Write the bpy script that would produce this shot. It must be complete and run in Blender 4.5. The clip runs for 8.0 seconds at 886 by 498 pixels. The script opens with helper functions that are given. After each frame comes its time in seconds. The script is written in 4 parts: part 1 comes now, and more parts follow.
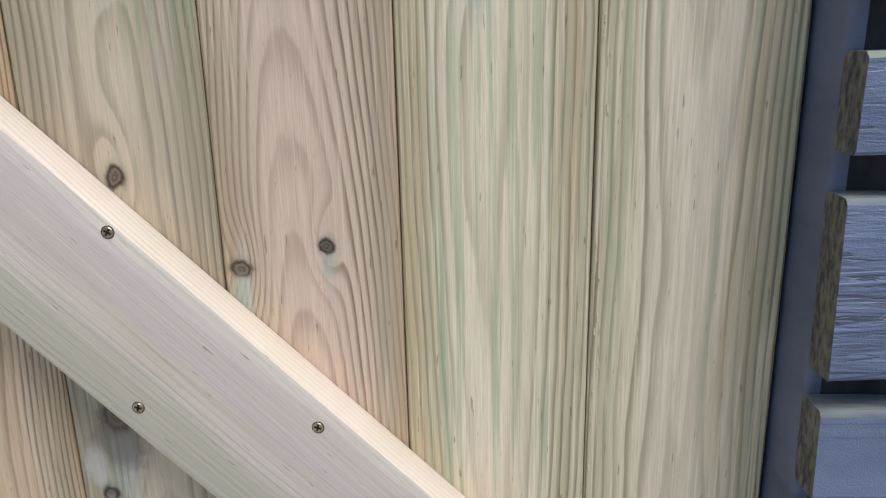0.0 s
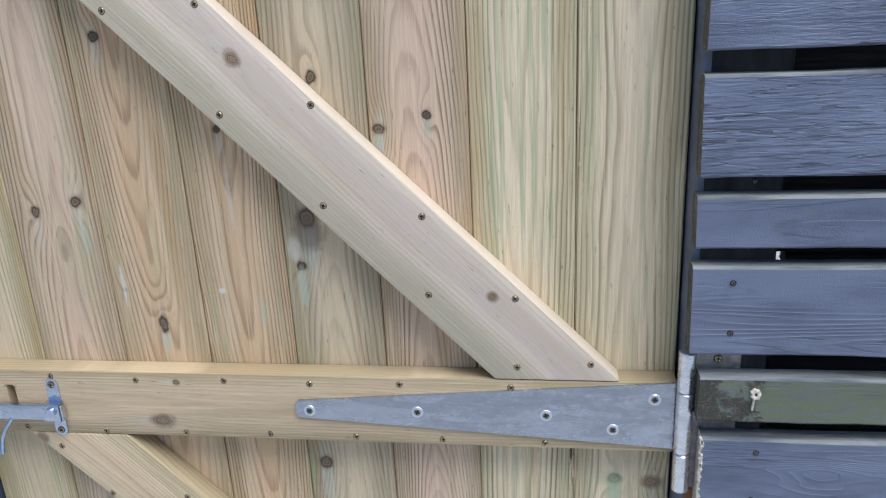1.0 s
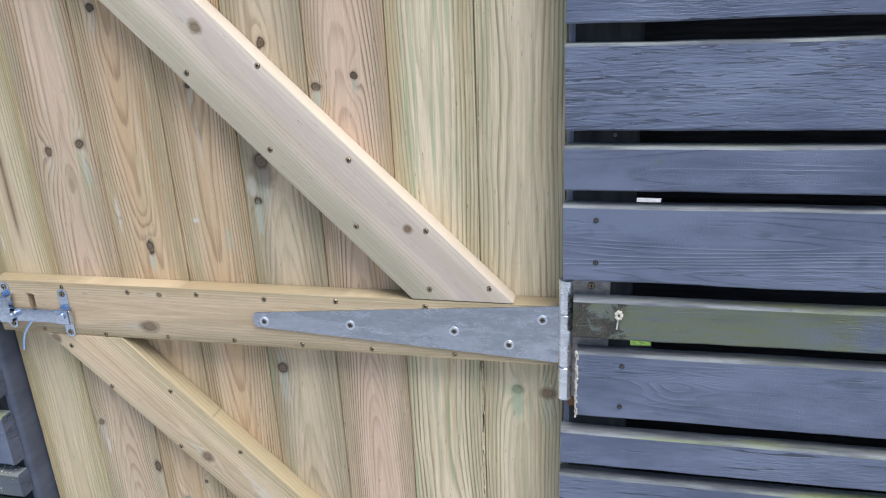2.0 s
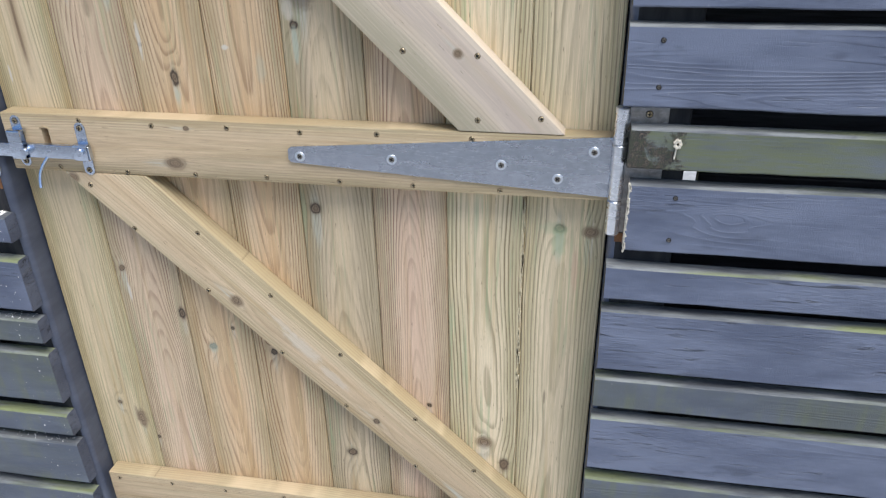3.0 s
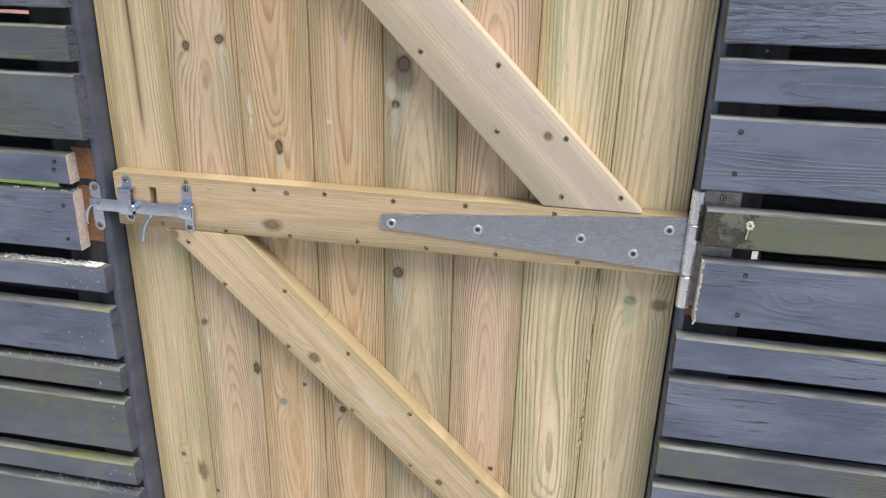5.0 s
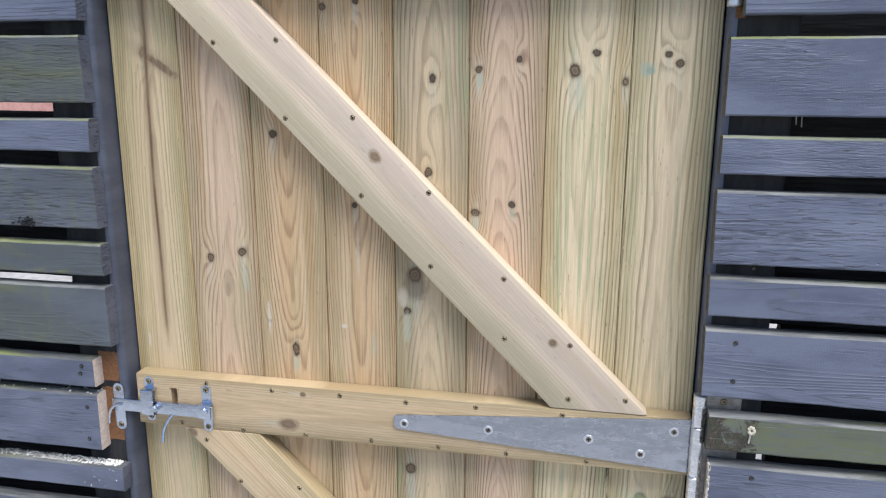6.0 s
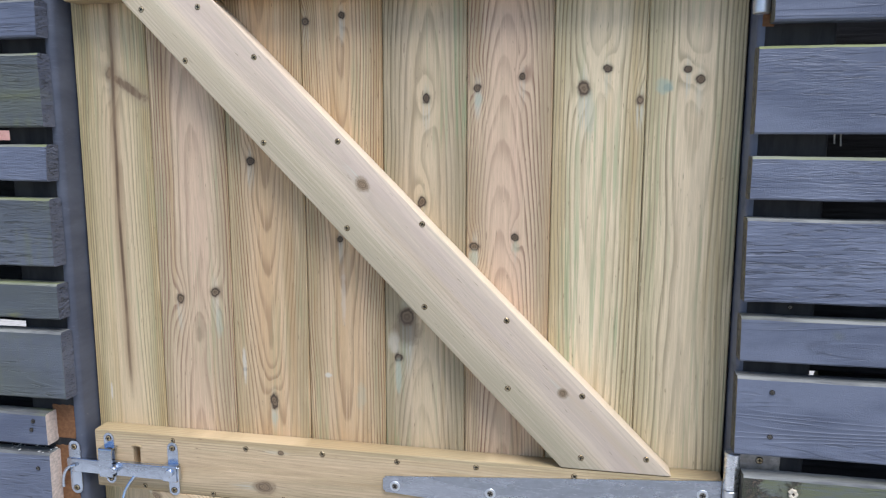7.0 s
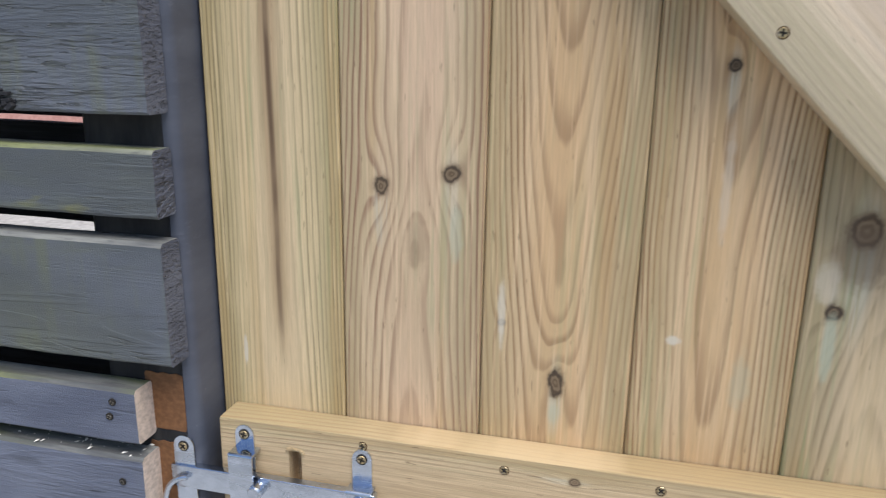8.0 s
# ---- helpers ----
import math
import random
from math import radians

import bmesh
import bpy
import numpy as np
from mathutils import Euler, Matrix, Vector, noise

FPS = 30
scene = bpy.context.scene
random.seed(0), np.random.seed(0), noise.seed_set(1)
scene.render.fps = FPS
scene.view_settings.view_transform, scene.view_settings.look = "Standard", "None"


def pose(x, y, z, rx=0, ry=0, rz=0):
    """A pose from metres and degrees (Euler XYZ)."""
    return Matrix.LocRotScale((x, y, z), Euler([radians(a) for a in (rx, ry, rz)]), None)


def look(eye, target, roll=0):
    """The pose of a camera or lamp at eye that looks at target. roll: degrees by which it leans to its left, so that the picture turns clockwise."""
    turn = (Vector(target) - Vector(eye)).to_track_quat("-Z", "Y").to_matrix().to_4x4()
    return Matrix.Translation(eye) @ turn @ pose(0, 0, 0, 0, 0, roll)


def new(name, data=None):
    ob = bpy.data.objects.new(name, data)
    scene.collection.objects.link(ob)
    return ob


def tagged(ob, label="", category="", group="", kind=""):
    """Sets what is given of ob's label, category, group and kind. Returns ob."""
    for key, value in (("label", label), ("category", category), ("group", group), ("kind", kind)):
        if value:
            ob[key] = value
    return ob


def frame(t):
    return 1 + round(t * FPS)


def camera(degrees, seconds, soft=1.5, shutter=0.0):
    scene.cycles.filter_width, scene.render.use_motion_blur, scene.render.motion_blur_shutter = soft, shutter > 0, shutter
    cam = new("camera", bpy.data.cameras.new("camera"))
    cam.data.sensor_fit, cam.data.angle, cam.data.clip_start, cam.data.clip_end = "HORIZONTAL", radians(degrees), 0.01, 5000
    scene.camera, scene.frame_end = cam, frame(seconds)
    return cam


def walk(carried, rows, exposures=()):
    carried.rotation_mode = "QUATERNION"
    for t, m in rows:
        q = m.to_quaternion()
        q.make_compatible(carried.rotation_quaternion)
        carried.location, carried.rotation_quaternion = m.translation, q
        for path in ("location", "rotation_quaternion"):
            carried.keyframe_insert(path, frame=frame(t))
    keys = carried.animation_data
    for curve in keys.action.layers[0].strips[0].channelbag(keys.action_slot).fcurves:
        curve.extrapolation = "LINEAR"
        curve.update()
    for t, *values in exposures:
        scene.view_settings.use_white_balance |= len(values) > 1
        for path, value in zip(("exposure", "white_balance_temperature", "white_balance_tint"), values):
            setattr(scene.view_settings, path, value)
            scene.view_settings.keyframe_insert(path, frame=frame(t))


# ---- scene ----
cam = camera(61.6, 8.0, soft=1.2, shutter=0.1)
PATH = [
    (0, (0.743, -0.452, 1.319), (0.655, 1.47, 0.775), -1.3),
    (0.3, (0.775, -0.517, 1.315), (0.551, 1.391, 0.758), -2.2),
    (0.5, (0.771, -0.593, 1.314), (0.505, 1.297, 0.718), -2.5),
    (0.7, (0.772, -0.687, 1.305), (0.482, 1.196, 0.696), -2.8),
    (1, (0.781, -0.835, 1.312), (0.508, 1.045, 0.686), -2.8),
    (1.2, (0.815, -0.892, 1.323), (0.548, 0.987, 0.692), -2.7),
    (2.3, (1.01, -0.987, 1.312), (0.557, 0.815, 0.571), -2.8),
    (2.5, (0.979, -0.989, 1.291), (0.553, 0.802, 0.509), -2.5),
    (3, (0.874, -1.013, 1.22), (0.557, 0.725, 0.282), -1.0),
    (3.5, (0.813, -1.059, 1.174), (0.566, 0.628, 0.13), 0.9),
    (4, (0.785, -1.08, 1.16), (0.541, 0.603, 0.107), 2.0),
    (4.5, (0.765, -1.1, 1.178), (0.506, 0.633, 0.213), 2.7),
    (5, (0.768, -1.112, 1.233), (0.43, 0.713, 0.49), 1.4),
    (5.2, (0.762, -1.12, 1.259), (0.421, 0.733, 0.588), 0.7),
    (6.3, (0.76, -1.13, 1.398), (0.39, 0.797, 1.011), 0.1),
    (6.5, (0.769, -1.132, 1.387), (0.413, 0.803, 1.029), 0.1),
    (7, (0.741, -1.015, 1.335), (0.371, 0.927, 1.028), 0.1),
    (7.2, (0.679, -0.911, 1.293), (0.273, 1.023, 0.987), 0.2),
    (7.3, (0.637, -0.837, 1.274), (0.219, 1.089, 0.933), 0.5),
    (7.5, (0.552, -0.713, 1.236), (0.117, 1.2, 0.847), 1.0),
    (7.7, (0.459, -0.629, 1.219), (0.005, 1.264, 0.763), 1.0),
    (8, (0.328, -0.558, 1.193), (-0.13, 1.317, 0.669), 0.9),
]
EXPOSURES = [(0.0, -0.03, 5650, 11), (0.7, -0.03, 5600, 10), (1.2, 0.06, 5600, 10), (2.5, 0.15, 5800, 10), (3.0, 0.13, 5930, 10), (3.5, 0.2, 6770, 11), (4.0, 0.19, 6820, 11), (4.5, 0.2, 6820, 11), (5.0, 0.17, 6620, 11), (6.5, 0.23, 6000, 11), (7.0, 0.17, 5950, 11), (7.7, -0.05, 5700, 10), (8.0, 0.08, 6400, 10)]
walk(cam, [(t, look(eye, target, roll)) for t, eye, target, roll in PATH], EXPOSURES)

# ---- world and light: a bright overcast sky, weak wide sun from high up on the hinge side ----
SUN_ELEVATION, SUN_AZIMUTH = 65.0, 140.0
world = bpy.data.worlds.new("overcast_sky")
scene.world = world
world.use_nodes = True
wnt = world.node_tree
sky = wnt.nodes.new("ShaderNodeTexSky")
sky.sky_type = "NISHITA"
sky.sun_disc = False
sky.sun_elevation, sky.sun_rotation = radians(SUN_ELEVATION), radians(SUN_AZIMUTH)
sky.air_density, sky.dust_density, sky.ozone_density = 1.0, 1.5, 1.5
wnt.nodes["Background"].inputs["Strength"].default_value = 0.142
wnt.links.new(sky.outputs["Color"], wnt.nodes["Background"].inputs["Color"])
sun = new("sun", bpy.data.lights.new("sun", "SUN"))
sun.data.energy, sun.data.angle, sun.data.color = 3.9, radians(38), (1.0, 0.98, 0.95)
az, el = radians(SUN_AZIMUTH), radians(SUN_ELEVATION)
sun.matrix_world = look((math.sin(az) * math.cos(el) * 9, math.cos(az) * math.cos(el) * 9, math.sin(el) * 9), (0, 0, 0))


# ---- node helpers ----
class Tree:
    """A node material with short calls for its nodes."""

    def __init__(self, name, rough=0.6, metal=0.0, spec=0.5):
        self.mat = bpy.data.materials.new(name)
        self.mat.use_nodes = True
        self.nt = self.mat.node_tree
        self.bsdf = self.nt.nodes["Principled BSDF"]
        self.bsdf.inputs["Roughness"].default_value = rough
        self.bsdf.inputs["Metallic"].default_value = metal
        self.bsdf.inputs["Specular IOR Level"].default_value = spec
        self.tc = self.nt.nodes.new("ShaderNodeTexCoord").outputs["Object"]

    def put(self, socket, value):
        if isinstance(value, bpy.types.NodeSocket):
            self.nt.links.new(value, socket)
        elif isinstance(value, (tuple, list)) and len(value) == 3 and socket.type == "RGBA":
            socket.default_value = (*value, 1)
        else:
            socket.default_value = value

    def m(self, op, a, b=None, c=None, clamp=False):
        n = self.nt.nodes.new("ShaderNodeMath")
        n.operation, n.use_clamp = op, clamp
        for i, v in enumerate((a, b, c)):
            if v is not None:
                self.put(n.inputs[i], v)
        return n.outputs[0]

    def v(self, op, a, b=None):
        n = self.nt.nodes.new("ShaderNodeVectorMath")
        n.operation = op
        self.put(n.inputs[0], a)
        if b is not None:
            self.put(n.inputs[1], b)
        return n.outputs["Value"] if op in ("LENGTH", "DOT_PRODUCT") else n.outputs[0]

    def xyz(self, x, y, z):
        n = self.nt.nodes.new("ShaderNodeCombineXYZ")
        for i, v in enumerate((x, y, z)):
            self.put(n.inputs[i], v)
        return n.outputs[0]

    def noise(self, vec, scale=1.0, detail=3.0, rough=0.55, distort=0.0):
        n = self.nt.nodes.new("ShaderNodeTexNoise")
        self.put(n.inputs["Vector"], vec)
        for k, v in (("Scale", scale), ("Detail", detail), ("Roughness", rough), ("Distortion", distort)):
            n.inputs[k].default_value = v
        return n.outputs["Fac"]

    def span(self, x, a, b, lo=0.0, hi=1.0, smooth=True):
        n = self.nt.nodes.new("ShaderNodeMapRange")
        n.interpolation_type = "SMOOTHSTEP" if smooth else "LINEAR"
        for i, v in enumerate((x, a, b, lo, hi)):
            self.put(n.inputs[i], v)
        return n.outputs[0]

    def mix(self, f, a, b, blend="MIX"):
        n = self.nt.nodes.new("ShaderNodeMix")
        n.data_type, n.blend_type = "RGBA", blend
        self.put(n.inputs[0], f)
        self.put(n.inputs[6], a)
        self.put(n.inputs[7], b)
        return n.outputs[2]

    def random(self):
        return self.nt.nodes.new("ShaderNodeObjectInfo").outputs["Random"]

    def bump(self, height, strength, distance):
        n = self.nt.nodes.new("ShaderNodeBump")
        n.inputs["Strength"].default_value, n.inputs["Distance"].default_value = strength, distance
        self.put(n.inputs["Height"], height)
        self.nt.links.new(n.outputs[0], self.bsdf.inputs["Normal"])

    def colour(self, c):
        self.put(self.bsdf.inputs["Base Color"], c)

    def roughness(self, r):
        self.put(self.bsdf.inputs["Roughness"], r)


def pine(name, along, across, centre, pith, slope, pitch, early, late, heart, seed=0, knots=(), contrast=1.0, green=0.0, crack=None, band=0.0, marks=(), scars=(), calm=1.0, bends=()):
    """Sawn pressure-treated pine: year rings of a log cut at a slant, bent round its knots.
    along/across: the grain's axes; centre: the piece's middle across; pith: depth of the log's heart behind the face;
    slope: how the saw cut drifts off the heart; knots: (across, along, radius, stretch, dark); band: the heart's shift off the middle;
    marks: (across, along, radius, stretch, colour, strength), stains and chips;
    scars: (across, along, half length, half width, angle), slanting bark scars; calm: how far streaks and pores show;
    bends: (across, along, width, length, amount), places where the rings close in loops."""
    t = Tree(name, 0.62, 0.0, 0.35)
    u = t.m("SUBTRACT", t.v("DOT_PRODUCT", t.tc, across), centre)
    v = t.v("DOT_PRODUCT", t.tc, along)
    w = t.v("DOT_PRODUCT", t.tc, (0, 1, 0))
    slow = t.noise(t.xyz(t.m("MULTIPLY", u, 6.0), t.m("MULTIPLY", v, 1.1), seed * 3.1), 1.0, 2.0, 0.45)
    sway = t.noise(t.xyz(seed * 1.7, t.m("MULTIPLY", v, 2.2), seed * 5.3), 1.0, 1.5, 0.4)
    fine = t.noise(t.xyz(t.m("MULTIPLY", u, 60.0), t.m("MULTIPLY", v, 10.0), seed), 1.0, 2.0, 0.5)
    a = t.m("ADD", u, t.m("MULTIPLY_ADD", sway, 0.03, -0.015 - band))
    depth = t.m("ADD", t.m("MULTIPLY_ADD", v, slope, pith), t.m("ADD", w, t.m("MULTIPLY_ADD", slow, 0.03, -0.015)))
    radius = t.m("SQRT", t.m("ADD", t.m("MULTIPLY", a, a), t.m("MULTIPLY", depth, depth)))
    uv = t.xyz(u, v, 0.0)
    rough_uv = t.noise(t.xyz(t.m("MULTIPLY", u, 110.0), t.m("MULTIPLY", v, 80.0), seed), 1.0, 3.0, 0.6)
    masks = []
    for ku, kv, kr, stretch, dark in knots:
        d = t.v("SUBTRACT", uv, (ku - centre, kv, 0.0))
        bend = t.v("LENGTH", t.v("MULTIPLY", d, (1 / (kr * 1.8), 1 / (kr * 4.4 * stretch), 0.0)))
        swell = t.m("EXPONENT", t.m("MULTIPLY", t.m("MULTIPLY", bend, bend), -1.0))
        radius = t.m("ADD", radius, t.m("MULTIPLY", swell, min(kr * 0.95, 0.006)))
        core = t.v("LENGTH", t.v("MULTIPLY", d, (1.18 / kr, 1.18 / (kr * stretch), 0.0)))
        ragged = min(1.5, 0.0095 / kr)
        core = t.m("MULTIPLY_ADD", rough_uv, ragged, t.m("SUBTRACT", core, 0.413 * ragged))
        trail = t.v("LENGTH", t.v("MULTIPLY", t.v("ADD", d, (0.0, kr * 2.0, 0.0)), (1 / (kr * 1.1), 1 / (kr * 6.5), 0.0)))
        masks.append((core, trail, dark, kr))
    for bu, bv, bw, bl, amount in bends:
        d = t.v("LENGTH", t.v("MULTIPLY", t.v("SUBTRACT", uv, (bu - centre, bv, 0.0)), (1 / bw, 1 / bl, 0.0)))
        radius = t.m("ADD", radius, t.m("MULTIPLY", t.m("EXPONENT", t.m("MULTIPLY", t.m("MULTIPLY", d, d), -1.0)), amount))
    rings = t.m("ADD", t.m("DIVIDE", radius, pitch), t.m("MULTIPLY", fine, 0.6))
    saw = t.m("FRACT", rings)
    line = t.m("MULTIPLY", t.span(saw, 0.4, 0.86), t.span(saw, 0.88, 1.0, 1.0, 0.0))
    uneven = t.noise(t.xyz(t.m("FLOOR", rings), t.m("MULTIPLY", v, 1.2), seed * 2.0), 0.37, 2.0)
    line = t.m("MULTIPLY", line, t.span(uneven, 0.25, 0.68, 0.4 * contrast, contrast), clamp=True)
    fade = t.noise(t.xyz(t.m("MULTIPLY", u, 24.0), t.m("MULTIPLY", v, 1.7), seed * 6.1), 1.0, 3.0, 0.55)
    line = t.m("MULTIPLY", line, t.span(fade, 0.36, 0.56, 0.6, 1.2), clamp=True)
    far = t.m("ADD", t.m("ABSOLUTE", a), t.m("MULTIPLY_ADD", fine, 0.02, -0.01))
    line = t.m("MULTIPLY", line, t.span(far, 0.006, 0.045, 0.62, 1.25), clamp=True)
    pale = t.mix(t.span(far, 0.008, 0.034), tuple(min(1, c * 1.07) for c in heart), tuple(min(1, c * 1.07) for c in early))
    pale = t.mix(t.m("MULTIPLY", t.span(far, 0.022, 0.05), 0.8), pale, tuple(c * k for c, k in zip(early, (0.62, 0.655, 0.55))))
    blotch = t.noise(t.xyz(t.m("MULTIPLY", u, 16.0), t.m("MULTIPLY", v, 2.6), seed * 7.7), 1.0, 3.0)
    pale = t.mix(t.m("MULTIPLY", t.span(blotch, 0.42, 0.7), 0.6), pale, tuple(c * k for c, k in zip(early, (0.78, 0.79, 0.72))))
    drift = t.noise(t.xyz(t.m("MULTIPLY", u, 42.0), t.m("MULTIPLY", v, 1.0), seed * 8.3), 1.0, 4.0, 0.6)
    pale = t.mix(t.m("MULTIPLY", t.span(drift, 0.5, 0.68), 0.75 * calm), pale, tuple(c * k for c, k in zip(early, (0.74, 0.65, 0.48))))
    pale = t.mix(t.m("MULTIPLY", t.span(drift, 0.3, 0.46, 1.0, 0.0), 0.5 * calm), pale, tuple(min(1, c * 1.16) for c in early))
    wood = t.mix(line, pale, late)
    if green:
        streak = t.noise(t.xyz(t.m("MULTIPLY", u, 150.0), t.m("MULTIPLY", v, 3.2), seed * 4.4), 1.0, 4.0, 0.65)
        patch = t.noise(t.xyz(t.m("MULTIPLY", u, 20.0), t.m("MULTIPLY", v, 5.0), seed * 9.1), 1.0, 2.0)
        tint = t.m("MULTIPLY", t.m("MULTIPLY", t.span(streak, 0.5, 0.62), t.span(patch, 0.4, 0.65)), green, clamp=True)
        wood = t.mix(tint, wood, (0.25, 0.345, 0.17))
    pores = t.noise(t.xyz(t.m("MULTIPLY", u, 1300.0), t.m("MULTIPLY", v, 34.0), t.m("MULTIPLY", w, 1300.0)), 1.0, 4.0, 0.65)
    wood = t.mix(t.m("MULTIPLY", t.span(pores, 0.38, 0.72), 0.42 * calm), wood, tuple(c * 0.5 for c in early))
    fibre = t.noise(t.xyz(t.m("MULTIPLY", u, 420.0), t.m("MULTIPLY", v, 7.0), seed * 1.3), 1.0, 3.0, 0.6)
    wood = t.mix(t.m("MULTIPLY", t.span(fibre, 0.52, 0.66), 0.45 * calm), wood, tuple(min(1, c * 1.25) for c in early))
    fleck = t.noise(t.xyz(t.m("MULTIPLY", u, 520.0), t.m("MULTIPLY", v, 48.0), seed * 2.9), 1.0, 2.0, 0.5)
    wood = t.mix(t.m("MULTIPLY", t.span(fleck, 0.7, 0.75), 0.55), wood, (0.1, 0.06, 0.03))
    for n, (core, trail, dark, kr) in enumerate(masks):
        resin = t.m("MULTIPLY", t.span(trail, 0.3, 1.0, 0.6 if n % 2 == 0 else 0.35, 0.0), t.span(fibre, 0.35, 0.6))
        wood = t.mix(resin, wood, (0.52, 0.52, 0.42))
        wood = t.mix(t.span(core, 0.9, 2.2, 0.38, 0.0), wood, tuple(c * k for c, k in zip(late, (0.9, 1.0, 1.0))))
        inner = t.m("SINE", t.m("MULTIPLY", core, 13.0))
        body = t.mix(t.m("MULTIPLY_ADD", inner, 0.3, 0.45), tuple(c * (1 - 0.85 * dark) for c in (0.18, 0.115, 0.062)), tuple(c * (1 - 0.75 * dark) for c in (0.38, 0.275, 0.17)))
        rim = t.m("MULTIPLY", t.span(core, 0.66, 0.92), t.span(core, 0.96, 1.2, 1.0, 0.0))
        body = t.mix(t.m("MULTIPLY", rim, min(0.75, 0.2 + dark)), body, (0.04, 0.028, 0.02))
        edge_soft = 1.45 if dark > 0.2 else 2.5
        wood = t.mix(t.span(core, 0.95, edge_soft, 1.0, 0.0), wood, body)
    for mu, mv, mr, stretch, colour, strength in marks:
        d = t.v("LENGTH", t.v("MULTIPLY", t.v("SUBTRACT", uv, (mu - centre, mv, 0.0)), (1 / mr, 1 / (mr * stretch), 0.0)))
        d = t.m("MULTIPLY_ADD", rough_uv, 1.1, t.m("SUBTRACT", d, 0.55))
        wood = t.mix(t.m("MULTIPLY", t.span(d, 0.5, 1.2, 1.0, 0.0), strength), wood, colour)
    for su, sv, long, wide, angle in scars:
        d = t.v("SUBTRACT", uv, (su - centre, sv, 0.0))
        ca, sa = math.cos(radians(angle)), math.sin(radians(angle))
        e = t.xyz(t.v("DOT_PRODUCT", d, (ca / long, sa / long, 0.0)), t.v("DOT_PRODUCT", d, (-sa / wide, ca / wide, 0.0)), 0.0)
        e = t.m("ADD", t.v("LENGTH", e), t.m("MULTIPLY_ADD", rough_uv, 1.4, -0.7))
        wood = t.mix(t.span(e, 0.6, 2.6, 0.6, 0.0), wood, tuple(c * 0.62 for c in heart))
        wood = t.mix(t.m("MULTIPLY", t.span(e, 0.4, 1.1, 0.85, 0.0), t.span(fine, 0.3, 0.6, 0.5, 1.0)), wood, (0.13, 0.07, 0.04))
    if crack:
        cu, v0, v1 = crack
        off = t.m("ABSOLUTE", t.m("ADD", t.m("SUBTRACT", u, cu - centre), t.m("MULTIPLY_ADD", sway, 0.03, -0.015)))
        run = t.m("MULTIPLY", t.span(v, v0, v0 + 0.1), t.span(v, v1 - 0.05, v1, 1.0, 0.0))
        wood = t.mix(t.m("MULTIPLY", t.m("MULTIPLY", t.span(off, 0.002, 0.013, 1.0, 0.0), run), 0.6), wood, (0.3, 0.19, 0.1))
        stain = t.m("MULTIPLY", t.span(off, 0.0005, 0.0042, 1.0, 0.0), run)
        stain = t.m("MULTIPLY", stain, t.span(fine, 0.25, 0.6, 0.3, 1.0))
        wood = t.mix(t.m("MULTIPLY", stain, 0.85), wood, (0.09, 0.05, 0.03))
    t.colour(wood)
    t.roughness(t.m("MULTIPLY_ADD", pores, 0.2, 0.48))
    t.bump(t.m("ADD", t.m("MULTIPLY", pores, 0.7), t.m("MULTIPLY", line, 0.6)), 0.45, 0.0007)
    return t.mat


